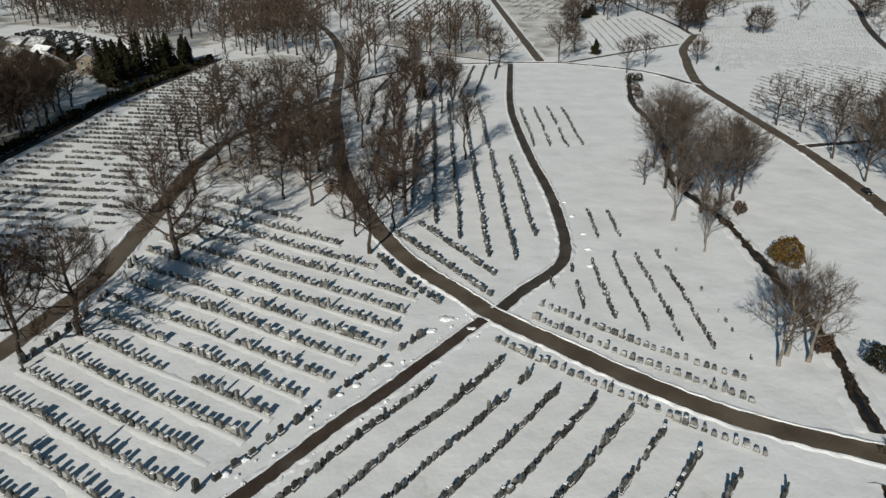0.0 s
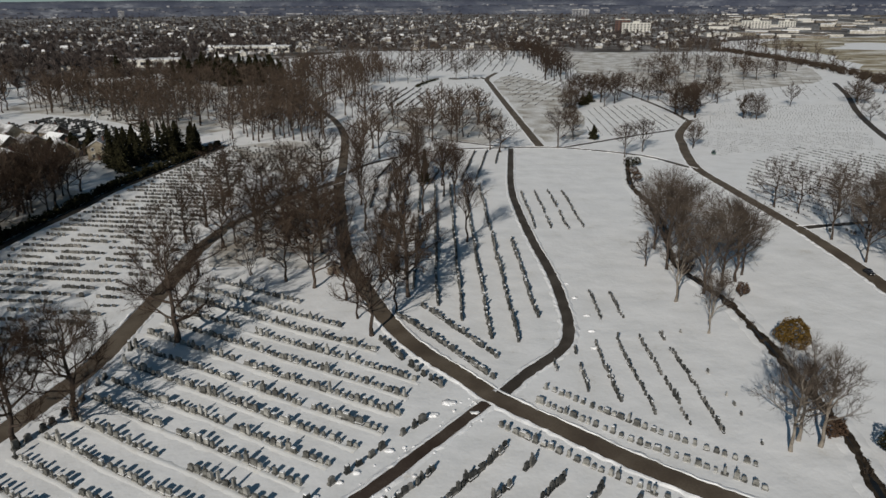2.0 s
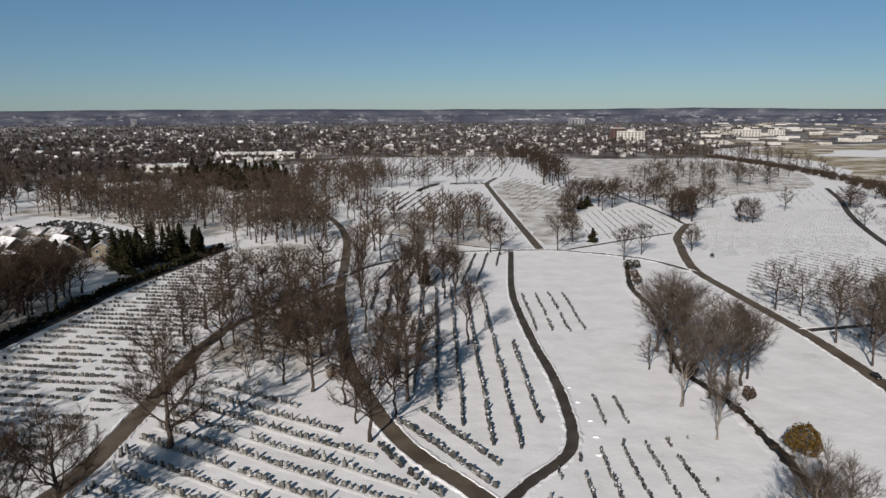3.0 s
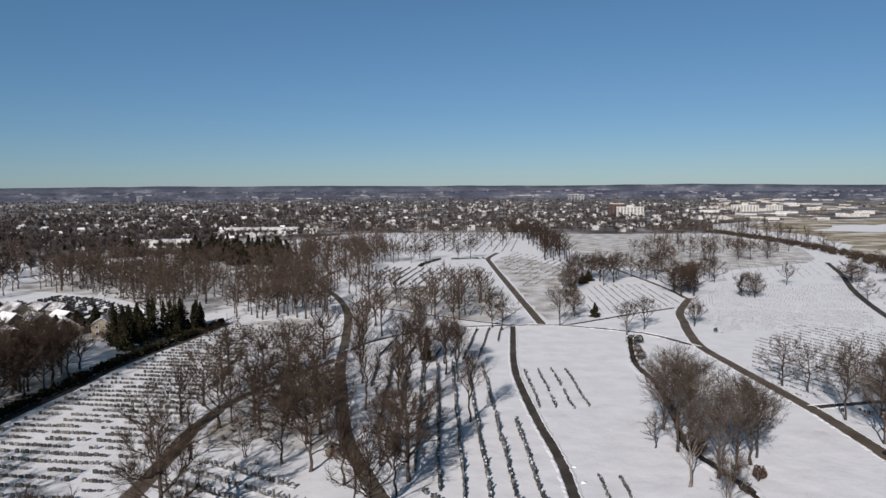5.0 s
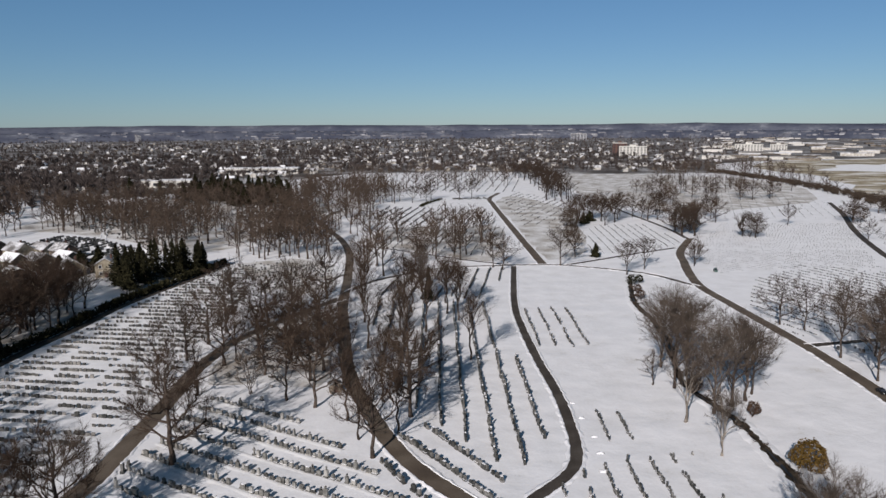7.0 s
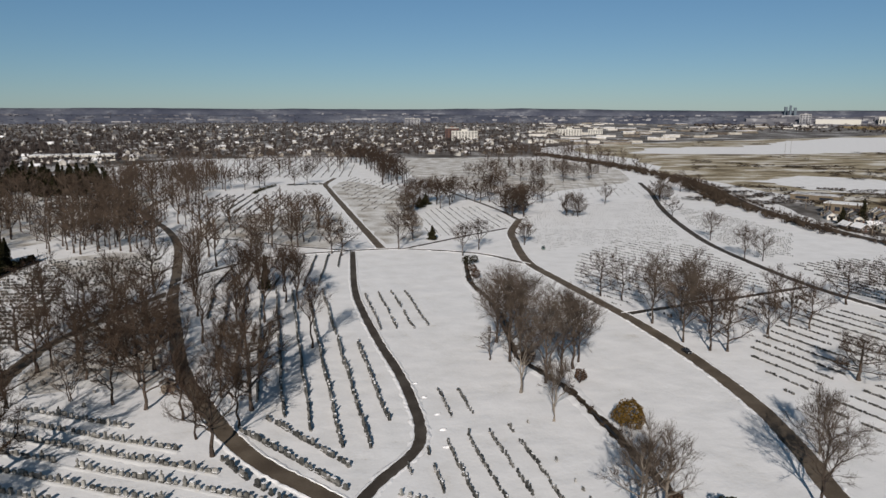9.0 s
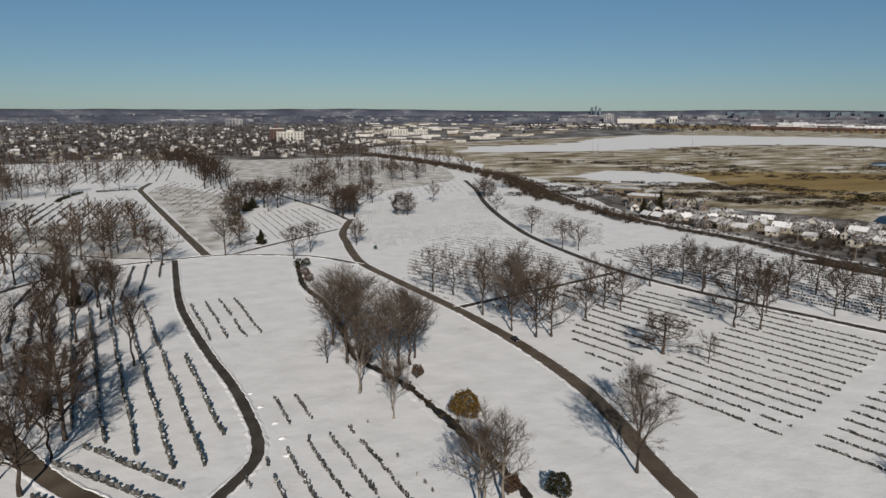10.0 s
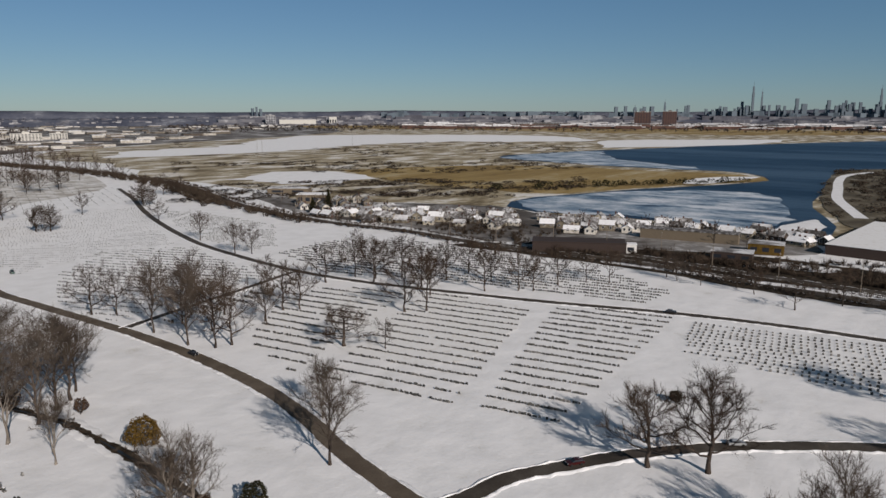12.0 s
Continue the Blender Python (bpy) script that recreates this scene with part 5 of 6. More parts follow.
brush("hedge", along([(-20, 523), (-16, 545), (-6, 572)], 1.4, 0, 1.2, 1.4, 0.9) + along([(4, 576), (31, 578)], 1.6, 0, 1.1, 1.2, 0.7), EVERGREEN, "low dark evergreen hedge round a far burial plot", 179, 0.5, 40)
scatter = []
while len(scatter) < 170:
    x, y = bush_rng.uniform(272, 322), bush_rng.uniform(120, 330)
    if inside([(277, 165), (285, 255), (280, 300), (296, 330), (308, 300), (300, 262), (312, 225), (318, 195), (312, 160), (300, 150)], x, y):
        scatter.append((x, y, 0.05, bush_rng.uniform(0, 6), bush_rng.uniform(1.0, 2.6), bush_rng.uniform(1.0, 2.6), bush_rng.uniform(1.5, 4.0)))
rail = []
while len(rail) < 230:
    x, y = bush_rng.uniform(250, 312), bush_rng.uniform(-30, 175)
    if inside([(268, 160), (284, 118), (306, 84), (308, 40), (306, -30), (276, -30), (280, 40), (284, 80), (280, 108), (268, 140)], x, y):
        rail.append((x, y, 0.05, bush_rng.uniform(0, 6), bush_rng.uniform(1.2, 3.0), bush_rng.uniform(1.2, 3.0), bush_rng.uniform(1.0, 3.2)))
brush("thicket", rail, BRUSH, "dark bare brush on the ground beside the service road", 180, 0.4, 60)
brush("thicket", scatter, BRUSH, "brown bushes between the highway and the shore houses", 178, 0.4, 60)
stand("edge_wood", [([(190, 640), (330, 600), (400, 760), (470, 1080), (330, 1000), (240, 860)], 150, 8.0), ([(-140, 640), (-50, 600), (60, 700), (70, 900), (-130, 900)], 130, 9.0)], "bare brown trees along the far cemetery edge", 305, 10, 16, True)
stand("dark_wood", [([(78, 550), (96, 545), (112, 700), (112, 890), (70, 890), (84, 700)], 95, 4.5)], "dense brown bare wood at the cemetery edge", 304, 14, 20, True)
brush("shore_scrub", [(bush_rng.uniform(452, 475) + 190 * u, 300 - 150 * u + bush_rng.uniform(-6, 6), 0.2, 0, 3 * bush_rng.uniform(0.5, 1.5), 3 * bush_rng.uniform(0.5, 1.5), 3.5 * bush_rng.uniform(0.4, 1.4)) for u in [bush_rng.random() for _ in range(70)]], EVERGREEN, "dark low scrub along the reed spit", 177, 0.3, 50)


# ---------------------------------------------------------------- houses
def house(x, y, w, d, h, turn, roof_mat, seed, label):
    """A gabled house: walls, roof, chimney, windows with trim, a door."""
    rng = random.Random(seed)
    holder = tagged(new("house"), label, "house", "houses by the cemetery")
    ridge = h + w * rng.uniform(0.28, 0.42)
    part("wall", prism([(-w / 2, 0), (w / 2, 0), (w / 2, h), (0, ridge), (-w / 2, h)], -d / 2, d / 2), SIDING, holder)
    o, t = 0.4, 0.22
    k = (ridge - h) / (w / 2)
    roof = part("roof", prism([(-w / 2 - o, h - o * k), (0, ridge), (w / 2 + o, h - o * k), (w / 2 + o, h - o * k + t), (0, ridge + t), (-w / 2 - o, h - o * k + t)], -d / 2 - o, d / 2 + o), roof_mat, holder)
    part("chimney", box(w * 0.15, -0.4, h, w * 0.15 + 0.7, 0.4, ridge + 0.9, 0.03), BRICK, roof)
    levels = 2 if h > 4.5 else 1
    pane = frame_mesh = None
    for lv in range(levels):
        z = 1.1 + lv * 2.7
        spots = [(s * (w / 2 + 0.02), q, math.pi / 2) for s in (-1, 1) for q in (-d * 0.28, d * 0.22)] + [(q, s * (d / 2 + 0.02), 0) for s in (-1, 1) for q in (-w * 0.24, w * 0.24)]
        for a, b, r in spots:
            if frame_mesh is None:
                win = part("window", box(-0.6, -0.05, 0, 0.6, 0.05, 1.4), TRIM, holder)
                gl = part("pane", box(-0.5, -0.07, 0.1, 0.5, 0.07, 1.3), GLASS, win)
                frame_mesh, pane = win.data, gl.data
            else:
                win = again("window", frame_mesh, holder)
                again("pane", pane, win)
            win.location, win.rotation_euler = (a, b, z), (0, 0, r)
    part("door", box(-0.5, -d / 2 - 0.06, 0.1, 0.5, -d / 2 + 0.02, 2.15), BRICK, holder)
    holder.matrix_basis = pose(x, y, 0, 0, 0, turn)


hr = random.Random(201)
for x, y, w, d, h, turn in [(-186, 297, 8, 10, 4.2, 60), (-176, 299, 8, 10, 4.2, 62), (-167, 304, 8, 10, 4.2, 58), (-155, 285, 9, 10, 3.2, 40), (-139, 283, 8, 9, 5.4, 15), (-199, 322, 8, 11, 4.4, 62), (-189, 326, 8, 10, 4.4, 62), (-178, 322, 8, 10, 4.2, 60),
                            (-207, 300, 8, 10, 4.4, 60), (-196, 280, 8, 10, 4.2, 60), (-182, 272, 8, 10, 4.2, 58), (-168, 268, 8, 10, 4.2, 50), (-150, 250, 8, 10, 5.2, 20), (-152, 225, 8, 10, 5.2, 10), (-160, 200, 8, 10, 5.0, 10), (-215, 330, 8, 10, 4.4, 62)]:
    house(x, y, w, d, h, turn, hr.choice([SNOW, ROOFDARK, SNOW, ROOFSNOW]), hr.randrange(9999), "gabled house with a snow covered roof among bare trees")
# the strip of houses along the shore
shore = spline([(325, 345), (300, 310), (298, 280), (306, 255), (318, 225), (325, 195), (335, 165), (345, 135), (352, 110), (350, 80), (345, 58)], 9.5)
nrm = sides(shore)
for i in range(len(shore)):
    for row in (0, 1, 2, -1):
        if hr.random() < (0.85, 0.6, 0.5, 0.35 * (shore[i][1] > 150))[row]:
            q = shore[i] + nrm[i] * (-3 + 13 * row if shore[i][1] > 130 else 3 + 11 * row) + np.array([hr.uniform(-2, 2), hr.uniform(-2, 2)])
            if q[0] < 392 - 0.1 * abs(q[1] - 150):
                house(q[0], q[1], hr.uniform(4.4, 5.8), hr.uniform(5.6, 8.6), hr.choice([2.1, 2.5, 3.4]), hr.choice([0, 6, -6, 90]) + math.degrees(math.atan2(nrm[i][1], nrm[i][0])), hr.choice([BANK, ROOFSNOW, ROOFDARK, ROOFSNOW, ROOFDARK]), hr.randrange(9999), "small wooden house with a snowy roof near the shore")


stand("shore_wood", [([(300, 345), (345, 345), (318, 262), (345, 200), (362, 130), (352, 60), (330, 60), (330, 150), (300, 215), (288, 290)], 70, 4.0)], "thin bare trees between the shore houses", 303, 5, 9, True)


def hall(x, y, w, d, h, turn, wall, roof_mat, label, bays=6):
    """A low flat-roofed hall with doors and a parapet."""
    holder = tagged(new("warehouse"), label, "building")
    part("wall", box(-w / 2, -d / 2, 0, w / 2, d / 2, h, 0.05), wall, holder)
    part("roof", box(-w / 2 - 0.2, -d / 2 - 0.2, h, w / 2 + 0.2, d / 2 + 0.2, h + 0.35, 0.05), roof_mat, holder)
    first = None
    for i in range(bays):
        q = -w / 2 + w * (i + 0.5) / bays
        if first is None:
            g = part("window", box(-w / bays * 0.28, -0.06, h * 0.3, w / bays * 0.28, 0.06, h * 0.7), GLASS, holder)
            first = g.data
        else:
            g = again("window", first, holder)
        g.location = (q, -d / 2, 0)
    holder.matrix_basis = pose(x, y, 0, 0, 0, turn)


hall(334, 107, 44, 8, 4.6, -80, TAN, ROOFDARK, "long windowless tan warehouse beside the shore houses", 0)
hall(281, 138, 40, 12, 4.0, -62, DARKWALL, DARKWALL, "long dark rust brown shed beside the highway", 0)
hall(288, 117, 5, 4, 3.8, -62, TRIM, SNOW, "small white hut at the end of the dark shed", 1)
hall(350, 408, 30, 12, 4, -55, TAN, ROOFSNOW, "low tan warehouse with a partly snowy roof", 2)
hall(322, 352, 20, 12, 6, -55, TAN, SNOW, "low tan hall with a snowy roof", 4)
hall(300, 78, 16, 8, 3.5, -80, DARKWALL, ROOFSNOW, "small tan workshop with snow on its roof", 3)
hall(322, 70, 14, 9, 4.5, -80, GOLDEN, ROOFSNOW, "small yellowish building beside the highway", 3)
hall(374, 30, 84, 30, 4.5, -6, DARKWALL, WORN, "large flat hall with an old snow covered roof", 5)
hall(-285, 706, 60, 22, 7, 8, PALE, SNOW, "long low building with a white snowy roof", 8)
hall(-235, 905, 90, 26, 7, 4, PALE, SNOW, "long low building with a white snowy roof", 8)


def block(x, y, w, d, h, turn, wall, label, floors=6, bays=6):
    """A far tall building with a grid of windows."""
    holder = tagged(new("apartment_block"), label, "building")
    part("wall", box(-w / 2, -d / 2, 0, w / 2, d / 2, h), wall, holder)
    part("roof", box(-w / 2 - 0.3, -d / 2 - 0.3, h, w / 2 + 0.3, d / 2 + 0.3, h + 1.0), PALE, holder)
    part("roof_house", box(-w * 0.12, -d * 0.2, h + 1, w * 0.12, d * 0.2, h + 4), wall, holder)
    data = None
    for i in range(bays):
        for j in range(floors):
            if data is None:
                g = part("window", box(-w / bays * 0.3, -0.2, 0, w / bays * 0.3, 0.2, h / floors * 0.5), GLASS, holder)
                data = g.data
            else:
                g = again("window", data, holder)
            g.location = (-w / 2 + w * (i + 0.5) / bays, -d / 2, h * (j + 0.3) / floors)
    holder.matrix_basis = pose(x, y, 0, 0, 0, turn)


block(350, 1360, 50, 30, 17, -12, PALE, "large pale institution building in the town", 6, 8)
block(330, 1380, 26, 20, 23, -12, BRICK, "brown brick tower of the large town building", 7, 4)
block(652, 1559, 56, 24, 14, -20, PALE, "pale office block beyond the marsh", 5, 9)
block(735, 1600, 34, 22, 12, -20, PALE, "pale office block beyond the marsh", 4, 6)
block(506, 2785, 60, 40, 22, -10, CITYMIX, "distant pale tower block", 10, 5)
block(2651, 1055, 60, 40, 56, -68, BRICK, "distant brown brick tower block", 12, 6)
block(2706, 970, 50, 40, 58, -68, BRICK, "distant brown brick tower block", 12, 6)
block(-1225, 2830, 22, 18, 22, 22, CITYMIX, "distant pale tower block", 12, 5)
block(1960, 2386, 40, 32, 42, -38, CITYMIX, "distant pale power plant tower", 6, 4)
hall(2050, 2320, 150, 50, 24, -42, PALE, SNOW, "distant long white plant", 0)
hall(2176, 2240, 32, 32, 34, -42, PALE, SNOW, "distant white plant building", 3)


# ---------------------------------------------------------------- distant town, woods and hills
def far_house():
    a = shape_of(prism([(-0.5, 0), (0.5, 0), (0.5, 0.6), (0, 1.0), (-0.5, 0.6)], -0.5, 0.5), 0)
    b = shape_of(prism([(-0.58, 0.56), (0, 1.02), (0.58, 0.56), (0.58, 0.63), (0, 1.09), (-0.58, 0.63)], -0.55, 0.55), 1)
    return joined(a, b)


def far_tree(seed, n=13):
    rng = random.Random(seed)
    segs = [((0, 0, 0), (0, 0, 0.5), 0.018, 0.01, 3)]
    for _ in range(n):
        a, e = rng.uniform(0, 6.28), rng.uniform(0.1, 1.4)
        z = rng.uniform(0.25, 0.55)
        r = rng.uniform(0.25, 0.48)
        segs.append(((0, 0, z), (r * math.cos(a) * math.cos(e), r * math.sin(a) * math.cos(e), z + r * math.sin(e) * 1.05), 0.036, 0.0, 3))
    v, f = tube(segs)
    return np.array(v), f, [0] * len(f)


fr = random.Random(231)


def sector(az0, az1, r0, r1, n, power=1.0):
    """Places spread over a sector as seen from the middle of the plan, thinner far off."""
    out = []
    for _ in range(n):
        a, r = radians(fr.uniform(az0, az1)), r0 * (r1 / r0) ** (fr.random() ** power)
        out.append((r * math.sin(a), r * math.cos(a)))
    return out


TOWN_EDGE = [(-5000, 1100), (-1400, 560), (-430, 620), (-340, 640), (-120, 930), (90, 905), (330, 890), (440, 1150), (720, 1700), (1100, 2600), (1500, 4700), (-1500, 4800), (-4300, 3200)]
SPOTS = [q for q in sector(-42, 45, 620, 3100, 12500) if inside(TOWN_EDGE, *q)]
cut = int(len(SPOTS) * 0.15)
stamp("town_houses", [far_house()], [(x, y, 0, fr.choice([0.1, 1.67, 0.4]) + fr.uniform(-0.1, 0.1), fr.uniform(4.6, 7), fr.uniform(6, 10), fr.uniform(4.4, 6.6)) for x, y in SPOTS[:cut] if math.hypot(x, y) < 2600], [SIDING_FAR, ROOFSNOW], fr, "distant town of small houses with snowy roofs", "houses")
stamp("town_trees", [far_tree(i) for i in range(5)], [(x, y, 0, fr.uniform(0, 6), fr.uniform(11, 20), fr.uniform(11, 20), fr.uniform(8, 13)) for x, y in SPOTS[cut:]], [WOODS], fr, "bare brown trees between distant houses", "trees")
WOOD_AREA = [(-1200, 900), (-1000, 500), (-500, 430), (-300, 430), (-235, 560), (-240, 690), (-420, 760)]
stamp("far_wood", [far_tree(i + 9, 34) for i in range(4)], [(x, y, 0, fr.uniform(0, 6), fr.uniform(13, 19), fr.uniform(13, 19), fr.uniform(13, 18)) for x, y in sector(-60, -10, 420, 1300, 1400) if inside(WOOD_AREA, x, y)] + [(x, y, 0, fr.uniform(0, 6), fr.uniform(13, 22), fr.uniform(13, 22), fr.uniform(10, 15)) for x, y in sector(-50, -6, 760, 2200, 1500) if noise.noise((x * 0.004, y * 0.0022, 4)) > -0.02], [WOODS], fr, "bare brown wood beyond the village", "trees")
EAST = [q for q in sector(20, 50, 1250, 3100, 700) if q[0] > 300 and not inside([(420, 800), (520, 1120), (1300, 1700), (2300, 2400), (2700, 1200), (2300, 0), (400, 300)], *q)]
stamp("depots", [shape_of(box(-0.5, -0.5, 0, 0.5, 0.5, 0.85), 0), joined(shape_of(box(-0.5, -0.5, 0, 0.5, 0.5, 0.8), 0), shape_of(box(-0.51, -0.51, 0.8, 0.51, 0.51, 1.0), 1))], [(x, y, 0, fr.uniform(-0.5, 0.1), fr.uniform(18, 60), fr.uniform(12, 30), fr.uniform(3.5, 7)) for x, y in EAST[:120]], [SIDING_FAR, ROOFSNOW], fr, "distant low warehouses with snowy roofs", "warehouses")
stamp("shore_depots", [joined(shape_of(box(-0.5, -0.5, 0, 0.5, 0.5, 0.8), 0), shape_of(box(-0.51, -0.51, 0.8, 0.51, 0.51, 1.0), 1))], [(x, y, 0, fr.uniform(-1.4, -0.8), fr.uniform(30, 110), fr.uniform(20, 50), fr.uniform(6, 16)) for x, y in sector(50, 92, 2450, 3120, 300, 0.8)], [BRICK, ROOFSNOW], fr, "distant industrial sheds across the bay", "warehouses")
stamp("shore_trees", [far_tree(i + 20) for i in range(3)], [(x, y, 0, fr.uniform(0, 6), fr.uniform(14, 40), fr.uniform(14, 40), fr.uniform(6, 14)) for x, y in sector(32, 92, 2100, 3120, 1500, 0.7)], [WOODS], fr, "brown scrub and trees across the bay", "trees")
scrub_shapes = []
for i in range(3):
    v, f = foliage(330 + i, 46, 0.55, 0.4, 0.0, 0.22)
    scrub_shapes.append((np.array(v), f, [0] * len(f)))
MARSH_SPOTS = [q for q in sector(32, 64, 500, 1500, 1500) if not inside([(740, 150), (760, 520), (1080, 470), (1700, 150)], *q) and noise.noise((q[0] * 0.008, q[1] * 0.008, 2)) > 0.0 and not inside([(480, 900), (560, 1020), (760, 1060), (1000, 1230), (1250, 1330), (1420, 1150), (1560, 900), (1380, 640), (1230, 720), (1120, 860), (940, 890), (740, 850)], *q)]
stamp("marsh_scrub", scrub_shapes, [(x, y, 0.1, fr.uniform(0, 6), fr.uniform(3, 14), fr.uniform(3, 14), fr.uniform(1.0, 2.6)) for x, y in MARSH_SPOTS], [BRUSH], fr, "low brown scrub dotted over the marsh", "scrub")
HEAD = [(812, 118), (757, 112), (690, 107), (625, 98), (557, 89), (500, 77), (455, 64), (426, 54), (430, 20), (700, -60), (900, 20), (874, 78)]
stamp("headland_scrub", scrub_shapes, [(x, y, 0.4, fr.uniform(0, 6), fr.uniform(3, 9), fr.uniform(3, 9), fr.uniform(1.2, 3.2)) for x, y in ((fr.uniform(430, 880), fr.uniform(-40, 118)) for _ in range(900)) if inside(HEAD, x, y) and abs(y - np.interp(x, [458, 503, 557, 627, 690, 758, 816], [51, 64, 78, 88, 97, 101, 86])) > 8], [BRUSH], fr, "dry brown scrub on the headland", "scrub")


def ridge(a, low, high, seed):
    """The height of a ridge in the direction a."""
    c = noise.noise((math.cos(a) * 4 + seed, math.sin(a) * 4, seed)) * 0.5 + 0.5
    return low + (high - low) * min(1, max(0, c + noise.noise((math.cos(a) * 23, math.sin(a) * 23, seed)) * 0.12))


def hills():
    """Low wooded ridges that close the view all round."""
    for radius, low, high, seed in ((4790, 66, 98, 1), (4560, 36, 60, 2)):
        v, f, n = [], [], 360
        for i in range(n):
            a = 2 * math.pi * i / n
            h = ridge(a, low, high, seed)
            for r, z in ((radius - 190, -1.0), (radius - 80, h * 0.72), (radius, h), (radius + 140, -1.0)):
                v.append((r * math.sin(a), r * math.cos(a), z))
        for i in range(n):
            j = (i + 1) % n
            for k in range(3):
                f.append((i * 4 + k, j * 4 + k, j * 4 + k + 1, i * 4 + k + 1))
        tagged(build("backdrop_hills", v, f, HAZY_HILL, smooth=True), "low wooded ridge on the horizon, tinted blue for haze", "hills", "", "structure")


hills()
slope_trees, slope_roofs = [], []
for k in range(1500):
    a, u = radians(fr.uniform(-40, 50)), fr.random() ** 0.8
    z = ridge(a, 36, 60, 2) * (u / 0.58 * 0.72 if u < 0.58 else 0.72 + (u - 0.58) / 0.42 * 0.28)
    x, y = (4370 + 190 * u) * math.sin(a), (4370 + 190 * u) * math.cos(a)
    if k % 4 and noise.noise((a * 9, u * 5, 3)) > -0.15:
        slope_trees.append((x, y, z - 1, fr.uniform(0, 6), fr.uniform(14, 40), fr.uniform(14, 30), fr.uniform(7, 12)))
    elif noise.noise((a * 11, u * 4, 8)) > -0.1:
        slope_roofs.append((x, y, z - 2, -a + fr.uniform(-0.3, 0.3), fr.uniform(8, 34) * (1 + 2 * (fr.random() < 0.06)), fr.uniform(8, 18), fr.uniform(5, 9)))


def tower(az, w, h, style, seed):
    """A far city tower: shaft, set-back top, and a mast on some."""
    holder = tagged(new("skyscraper"), "far city tower on the skyline, tinted grey blue for haze", "skyscraper", "city skyline")
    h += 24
    part("shaft", box(-w / 2, -w / 2, 0, w / 2, w / 2, h * (0.8 if style else 1.0)), HAZY_SKYLINE, holder)
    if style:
        part("setback", box(-w * 0.36, -w * 0.36, h * 0.8, w * 0.36, w * 0.36, h * 0.94), HAZY_SKYLINE, holder)
        part("mast", prism([(-w * 0.12, h * 0.94), (w * 0.12, h * 0.94), (0, h * 1.06)], -w * 0.1, w * 0.1), HAZY_SKYLINE, holder)
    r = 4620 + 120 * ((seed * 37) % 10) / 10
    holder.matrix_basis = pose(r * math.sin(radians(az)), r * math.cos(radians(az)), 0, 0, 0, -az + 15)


sr = random.Random(251)
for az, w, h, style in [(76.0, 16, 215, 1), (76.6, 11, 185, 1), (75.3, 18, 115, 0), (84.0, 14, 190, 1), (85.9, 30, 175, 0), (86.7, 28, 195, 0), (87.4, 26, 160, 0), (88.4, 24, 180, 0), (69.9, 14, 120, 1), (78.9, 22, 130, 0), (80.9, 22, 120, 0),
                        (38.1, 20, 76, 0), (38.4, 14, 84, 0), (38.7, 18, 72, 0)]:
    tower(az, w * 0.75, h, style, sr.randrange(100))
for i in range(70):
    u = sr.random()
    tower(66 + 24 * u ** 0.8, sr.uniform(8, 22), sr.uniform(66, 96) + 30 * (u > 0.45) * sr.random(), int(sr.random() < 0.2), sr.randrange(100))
stamp("city_roofs", [shape_of(box(-0.5, -0.5, 0, 0.5, 0.5, 1.0), 0)], [(x, y, 0, fr.uniform(0, 1), fr.uniform(20, 90), fr.uniform(20, 60), fr.uniform(58, 84)) for x, y in sector(48, 92, 4580, 4720, 130)], [HAZY_SKYLINE], fr, "far low city blocks on the horizon", "buildings")


# the far trees take the ridge's haze-tinted colour
stamp("hill_trees", [far_tree(i + 40) for i in range(3)], slope_trees, [HAZY_HILL], fr, "bare woods on the far slope, tinted blue for haze", "trees")
stamp("hill_roofs", [shape_of(box(-0.5, -0.5, 0, 0.5, 0.5, 1.0), 0)], slope_roofs, [CITYMIX], fr, "far buildings on the wooded slope", "buildings")
tiers = []
for r0, r1, h0, h1, n in ((4260, 4330, 4, 10, 260), (4340, 4400, 9, 20, 260), (4400, 4480, 18, 36, 240), (4480, 4560, 34, 58, 200)):
    tiers += [(x, y, 0, -math.atan2(x, y) + fr.uniform(-0.3, 0.3), fr.uniform(20, 150), fr.uniform(14, 40), fr.uniform(h0, h1)) for x, y in sector(36, 93, r0, r1, n)]
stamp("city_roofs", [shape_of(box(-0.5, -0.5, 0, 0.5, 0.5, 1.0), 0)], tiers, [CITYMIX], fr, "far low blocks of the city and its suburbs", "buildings")


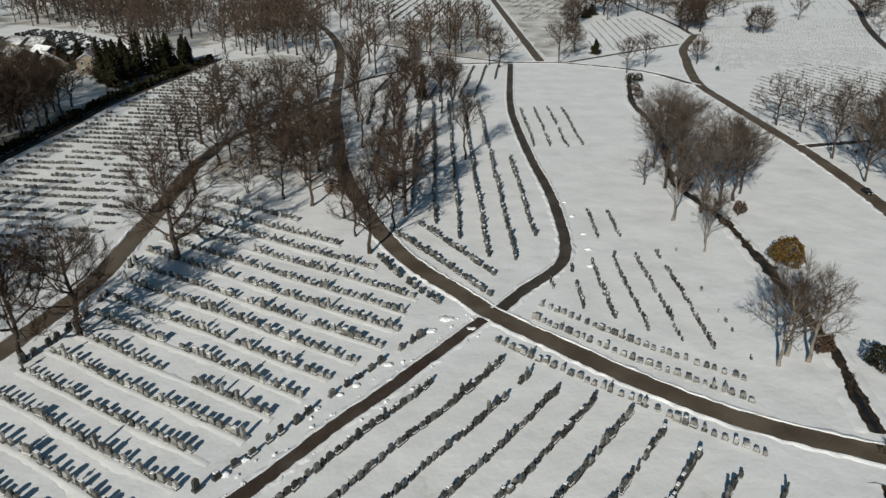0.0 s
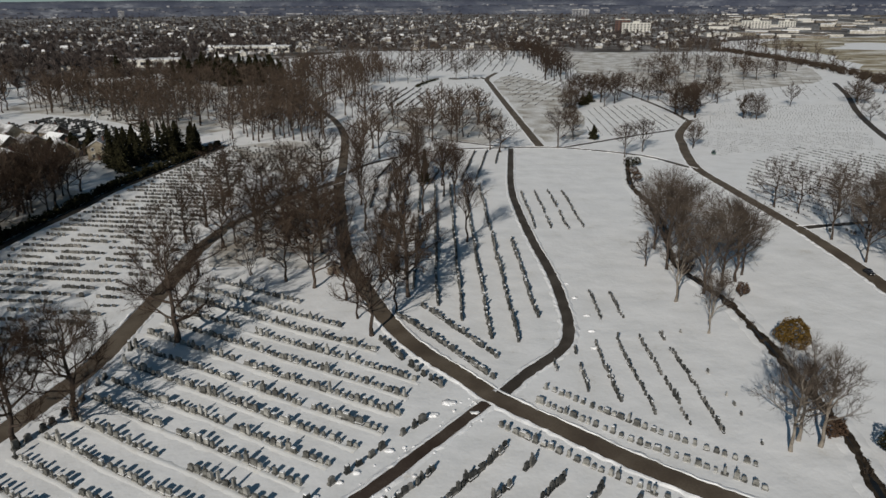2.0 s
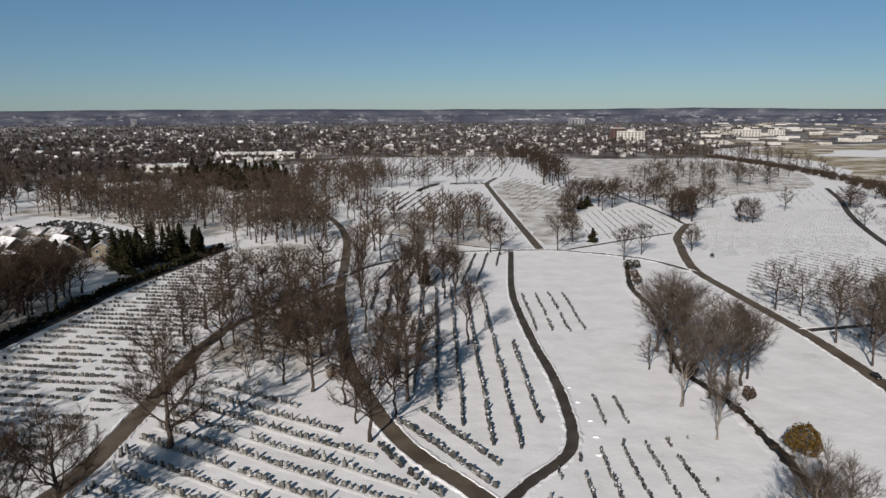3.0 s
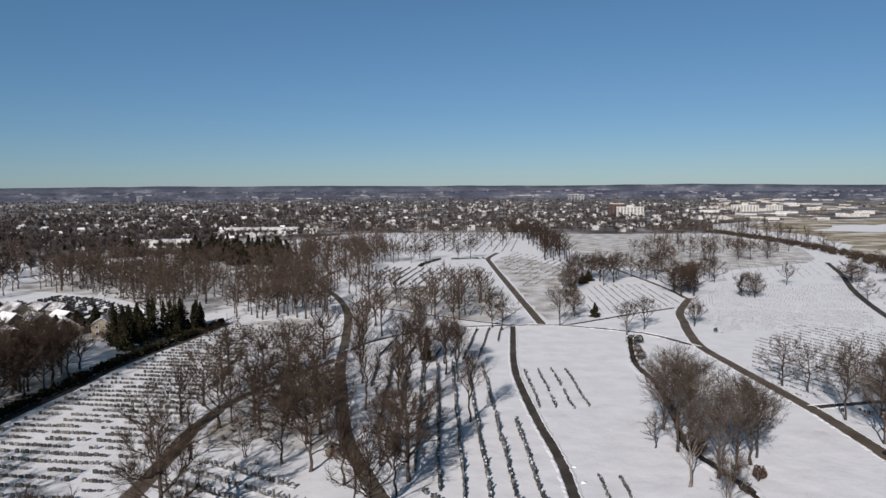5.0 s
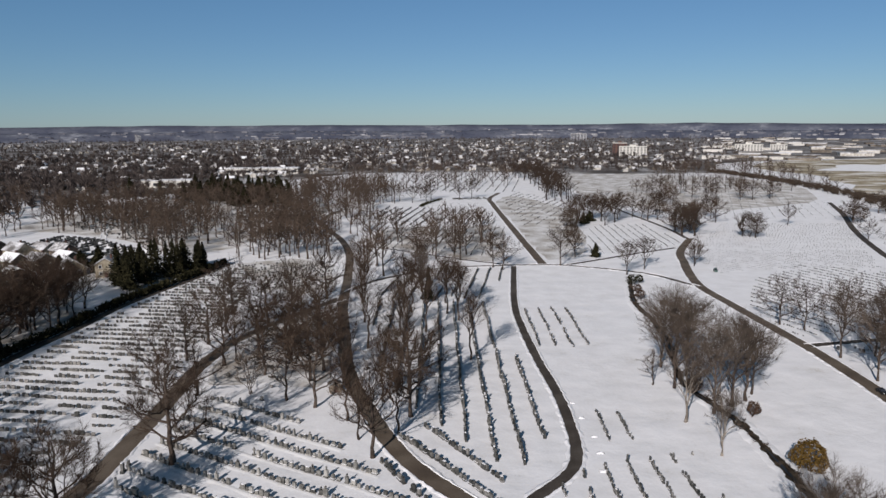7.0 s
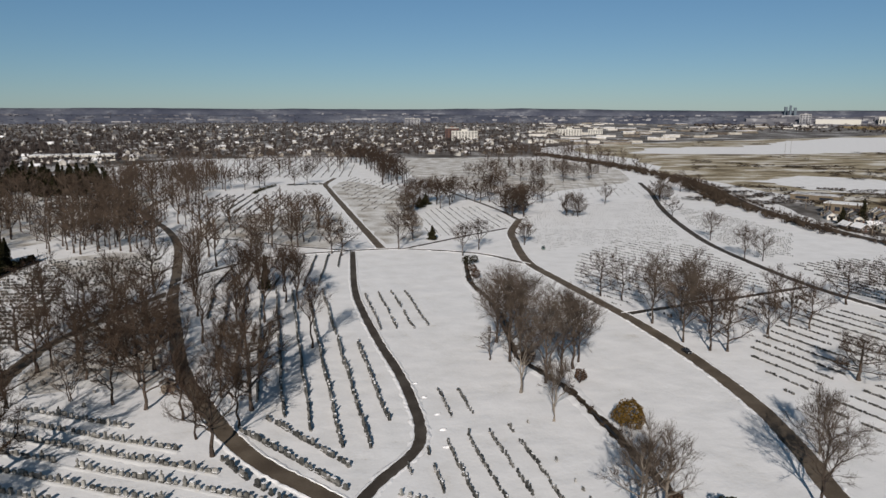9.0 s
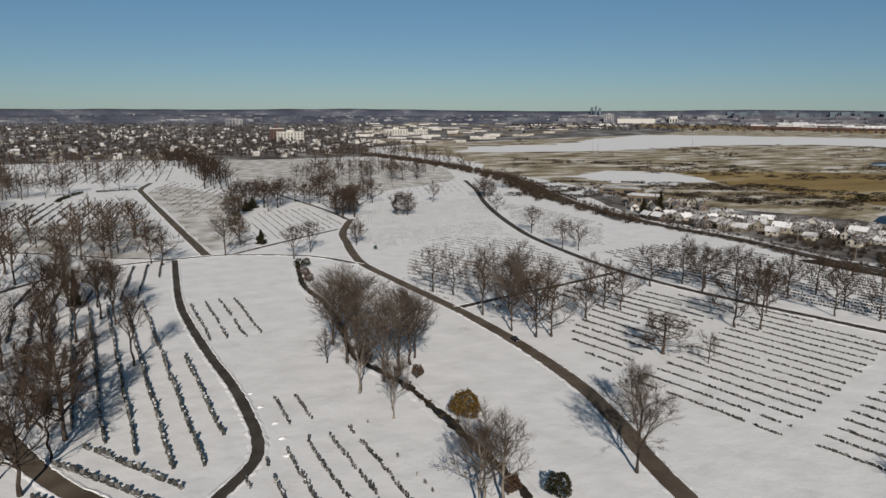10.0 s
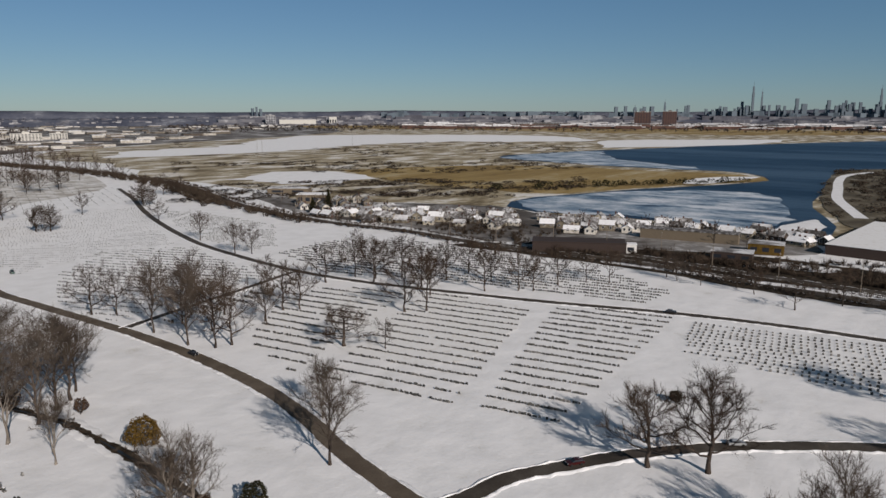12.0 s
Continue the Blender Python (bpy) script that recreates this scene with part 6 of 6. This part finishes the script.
# ---------------------------------------------------------------- cars, poles and small things
def car(x, y, turn, paint, label, tall=1.0):
    holder = tagged(new("car"), label, "car")
    body = [(-2.2, 0.35), (2.15, 0.35), (2.25, 0.7), (2.1, 0.88), (1.1, 0.98), (-1.9, 1.0), (-2.2, 0.9)]
    part("body", prism(body, -0.88, 0.88), paint, holder)
    part("cabin", prism([(-1.85, 0.98), (1.1, 0.96), (0.35, 1.42 * tall), (-1.3, 1.45 * tall)], -0.74, 0.74), GLASS, holder)
    part("roof", box(-1.28, -0.72, 1.43 * tall, 0.36, 0.72, 1.5 * tall, 0.03), paint, holder)
    for a in (-1.35, 1.35):
        for b in (-0.82, 0.82):
            bm = bmesh.new()
            bmesh.ops.create_cone(bm, cap_ends=True, segments=14, radius1=0.34, radius2=0.34, depth=0.22)
            bmesh.ops.rotate(bm, verts=bm.verts, matrix=Matrix.Rotation(math.pi / 2, 3, "X"))
            w = part("wheel", bm, RUBBER, holder)
            w.location = (a, b, 0.34)
    for b in (-0.6, 0.6):
        part("headlight", box(2.12, b - 0.2, 0.6, 2.27, b + 0.2, 0.78, 0.02), TRIM, holder)
        part("tail_light", box(-2.24, b - 0.18, 0.65, -2.12, b + 0.18, 0.82, 0.02), REDCAR, holder)
    holder.matrix_basis = pose(x, y, 0.08, 0, 0, turn)


car(97.2, 152, -92, BLACKCAR, "dark car on the winding asphalt road")
car(206.5, 70, -73, BLACKCAR, "black car on the long dark road")
car(128.3, 30, -55, SILVER, "silver car on the wet curved road")
car(104, 50.2, 145, REDCAR, "dark red car on the wet curved road")
car(109.5, 286, -100, GREENCAR, "green van parked beside the road", 1.25)
car(-43, 312, -80, BLACKCAR, "dark car parked on the shaded road")
car(290, 92, 100, SILVER, "silver car parked by the workshop")


def utility_pole(x, y, h, label="weathered utility pole with a crossarm"):
    holder = tagged(new("utility_pole"), label, "pole", "utility poles")
    v, f = tube([((0, 0, -0.2), (0, 0, h), 0.16, 0.10, 8)])
    build("pole", v, f, POLE, parent=holder)
    arm = part("crossarm", box(-1.1, -0.06, h - 0.9, 1.1, 0.06, h - 0.75), POLE, holder)
    for q in (-1.0, -0.4, 0.4, 1.0):
        part("insulator", box(q - 0.05, -0.05, h - 0.75, q + 0.05, 0.05, h - 0.55, 0.015), PALE, arm)
    holder.matrix_basis = pose(x, y, 0, 0, 0, 20)


for x, y, h in [(278, 285, 12), (281, 262, 12), (279, 232, 12), (276, 205, 12), (276, 178, 12), (280, 150, 13), (288, 128, 13), (292, 105, 13), (280, 80, 12), (276, 55, 12), (270, 28, 12), (300, 340, 12), (312, 372, 12)]:
    utility_pole(x, y, h * 0.8)
for x, y in [(420, 930), (440, 935), (455, 940), (470, 930), (430, 1010), (450, 1020), (600, 760), (640, 800), (900, 880)]:
    utility_pole(x, y, 26, "tall pale mast standing in the marsh edge")


def snow_heap(x, y, r, h, seed):
    """A rough lump of ploughed snow."""
    bm = bmesh.new()
    bmesh.ops.create_icosphere(bm, subdivisions=3, radius=1.0)
    for v in bm.verts:
        k = 1 + 0.5 * noise.noise(v.co * 1.7 + Vector((seed, 0, 0))) + 0.25 * noise.noise(v.co * 4.5 + Vector((seed, 3, 0)))
        v.co = Vector((v.co.x * r * k, v.co.y * r * k * 0.7, max(-0.1, v.co.z * h * 0.6 * k)))
    for f in bm.faces:
        f.smooth = True
    ob = part("snow_mound", bm, BANK, None)
    ob.location = (x, y, 0)
    tagged(ob, "rough mound of ploughed snow by the lane", "snow mound", "snow mounds")


sh = random.Random(271)
for x, y, r, h in [(0.5, 97.5, 1.5, 0.5), (-2, 94, 1.2, 0.45), (28, 123, 1.0, 0.4), (28.3, 130, 0.9, 0.35), (-24, 65.5, 0.9, 0.5), (-25.5, 63, 0.8, 0.5), (-31.5, 52, 1.0, 0.6), (-33, 49, 0.9, 0.6), (-12, 80, 0.8, 0.5), (-14, 78, 0.7, 0.4), (27, 116, 0.9, 0.35), (27.5, 139, 0.8, 0.35), (27, 147, 0.8, 0.3), (-8, 85, 0.9, 0.4), (-17, 75, 1.0, 0.4), (4.5, 94.5, 1.0, 0.4)]:
    snow_heap(x, y, r * 0.72, h * 0.9, sh.uniform(0, 50))


def shed(x, y):
    """A small wooden hut by the road."""
    holder = tagged(new("shed"), "small brown wooden shed under the trees", "shed")
    part("wall", box(-1.3, -1.0, 0, 1.3, 1.0, 2.0, 0.03), POLE, holder)
    part("roof", prism([(-1.6, 1.95), (0, 2.7), (1.6, 1.95), (1.6, 2.08), (0, 2.83), (-1.6, 2.08)], -1.25, 1.25), ROOFDARK, holder)
    part("door", box(-0.4, -1.05, 0.05, 0.4, -0.98, 1.8), BRICK, holder)
    holder.matrix_basis = pose(x, y, 0, 0, 0, 20)


shed(-26, 154)

# broken lumps of snow thrown up beside the lane
clods = []
for i in range(4):
    bm = bmesh.new()
    bmesh.ops.create_icosphere(bm, subdivisions=2, radius=1.0)
    for v in bm.verts:
        v.co *= 1 + 0.7 * noise.noise(v.co * 1.9 + Vector((i * 9.0, 0, 0)))
        v.co.z *= 0.8
    clods.append(shape_of(bm))
spots = []
lane_line = spline(R_LANE, 0.35)
lane_side = sides(lane_line)
for q, nn in zip(lane_line, lane_side):
    for s in (1, -1):
        if sh.random() < (0.34 if s > 0 else 0.2) * (0.5 + noise.noise((q[0] * 0.22, q[1] * 0.22, s))):
            p = q + nn * s * (1.2 + abs(sh.gauss(0, 1.3 if s > 0 else 0.6)))
            r = sh.uniform(0.08, 0.30)
            spots.append((p[0], p[1], r * 0.2, sh.uniform(0, 6), r, r * sh.uniform(0.6, 1.2), r * sh.uniform(0.6, 1.1)))
stamp("snow_clods", clods, spots, [BANK], sh, "broken lumps of ploughed snow beside the lane", "snow")


# ---------------------------------------------------------------- from plan units to metres
METRIC = ("car", "skyscraper", "city_roofs", "backdrop_hills", "hill_trees", "hill_roofs")
for ob in list(scene.objects):
    kind_name = ob.name.split(".")[0]
    if ob.parent is None and ob.type in ("MESH", "EMPTY"):
        if kind_name == "car":
            ob.location *= UNIT
        elif kind_name not in METRIC:
            ob.matrix_basis = Matrix.Scale(UNIT, 4) @ ob.matrix_basis
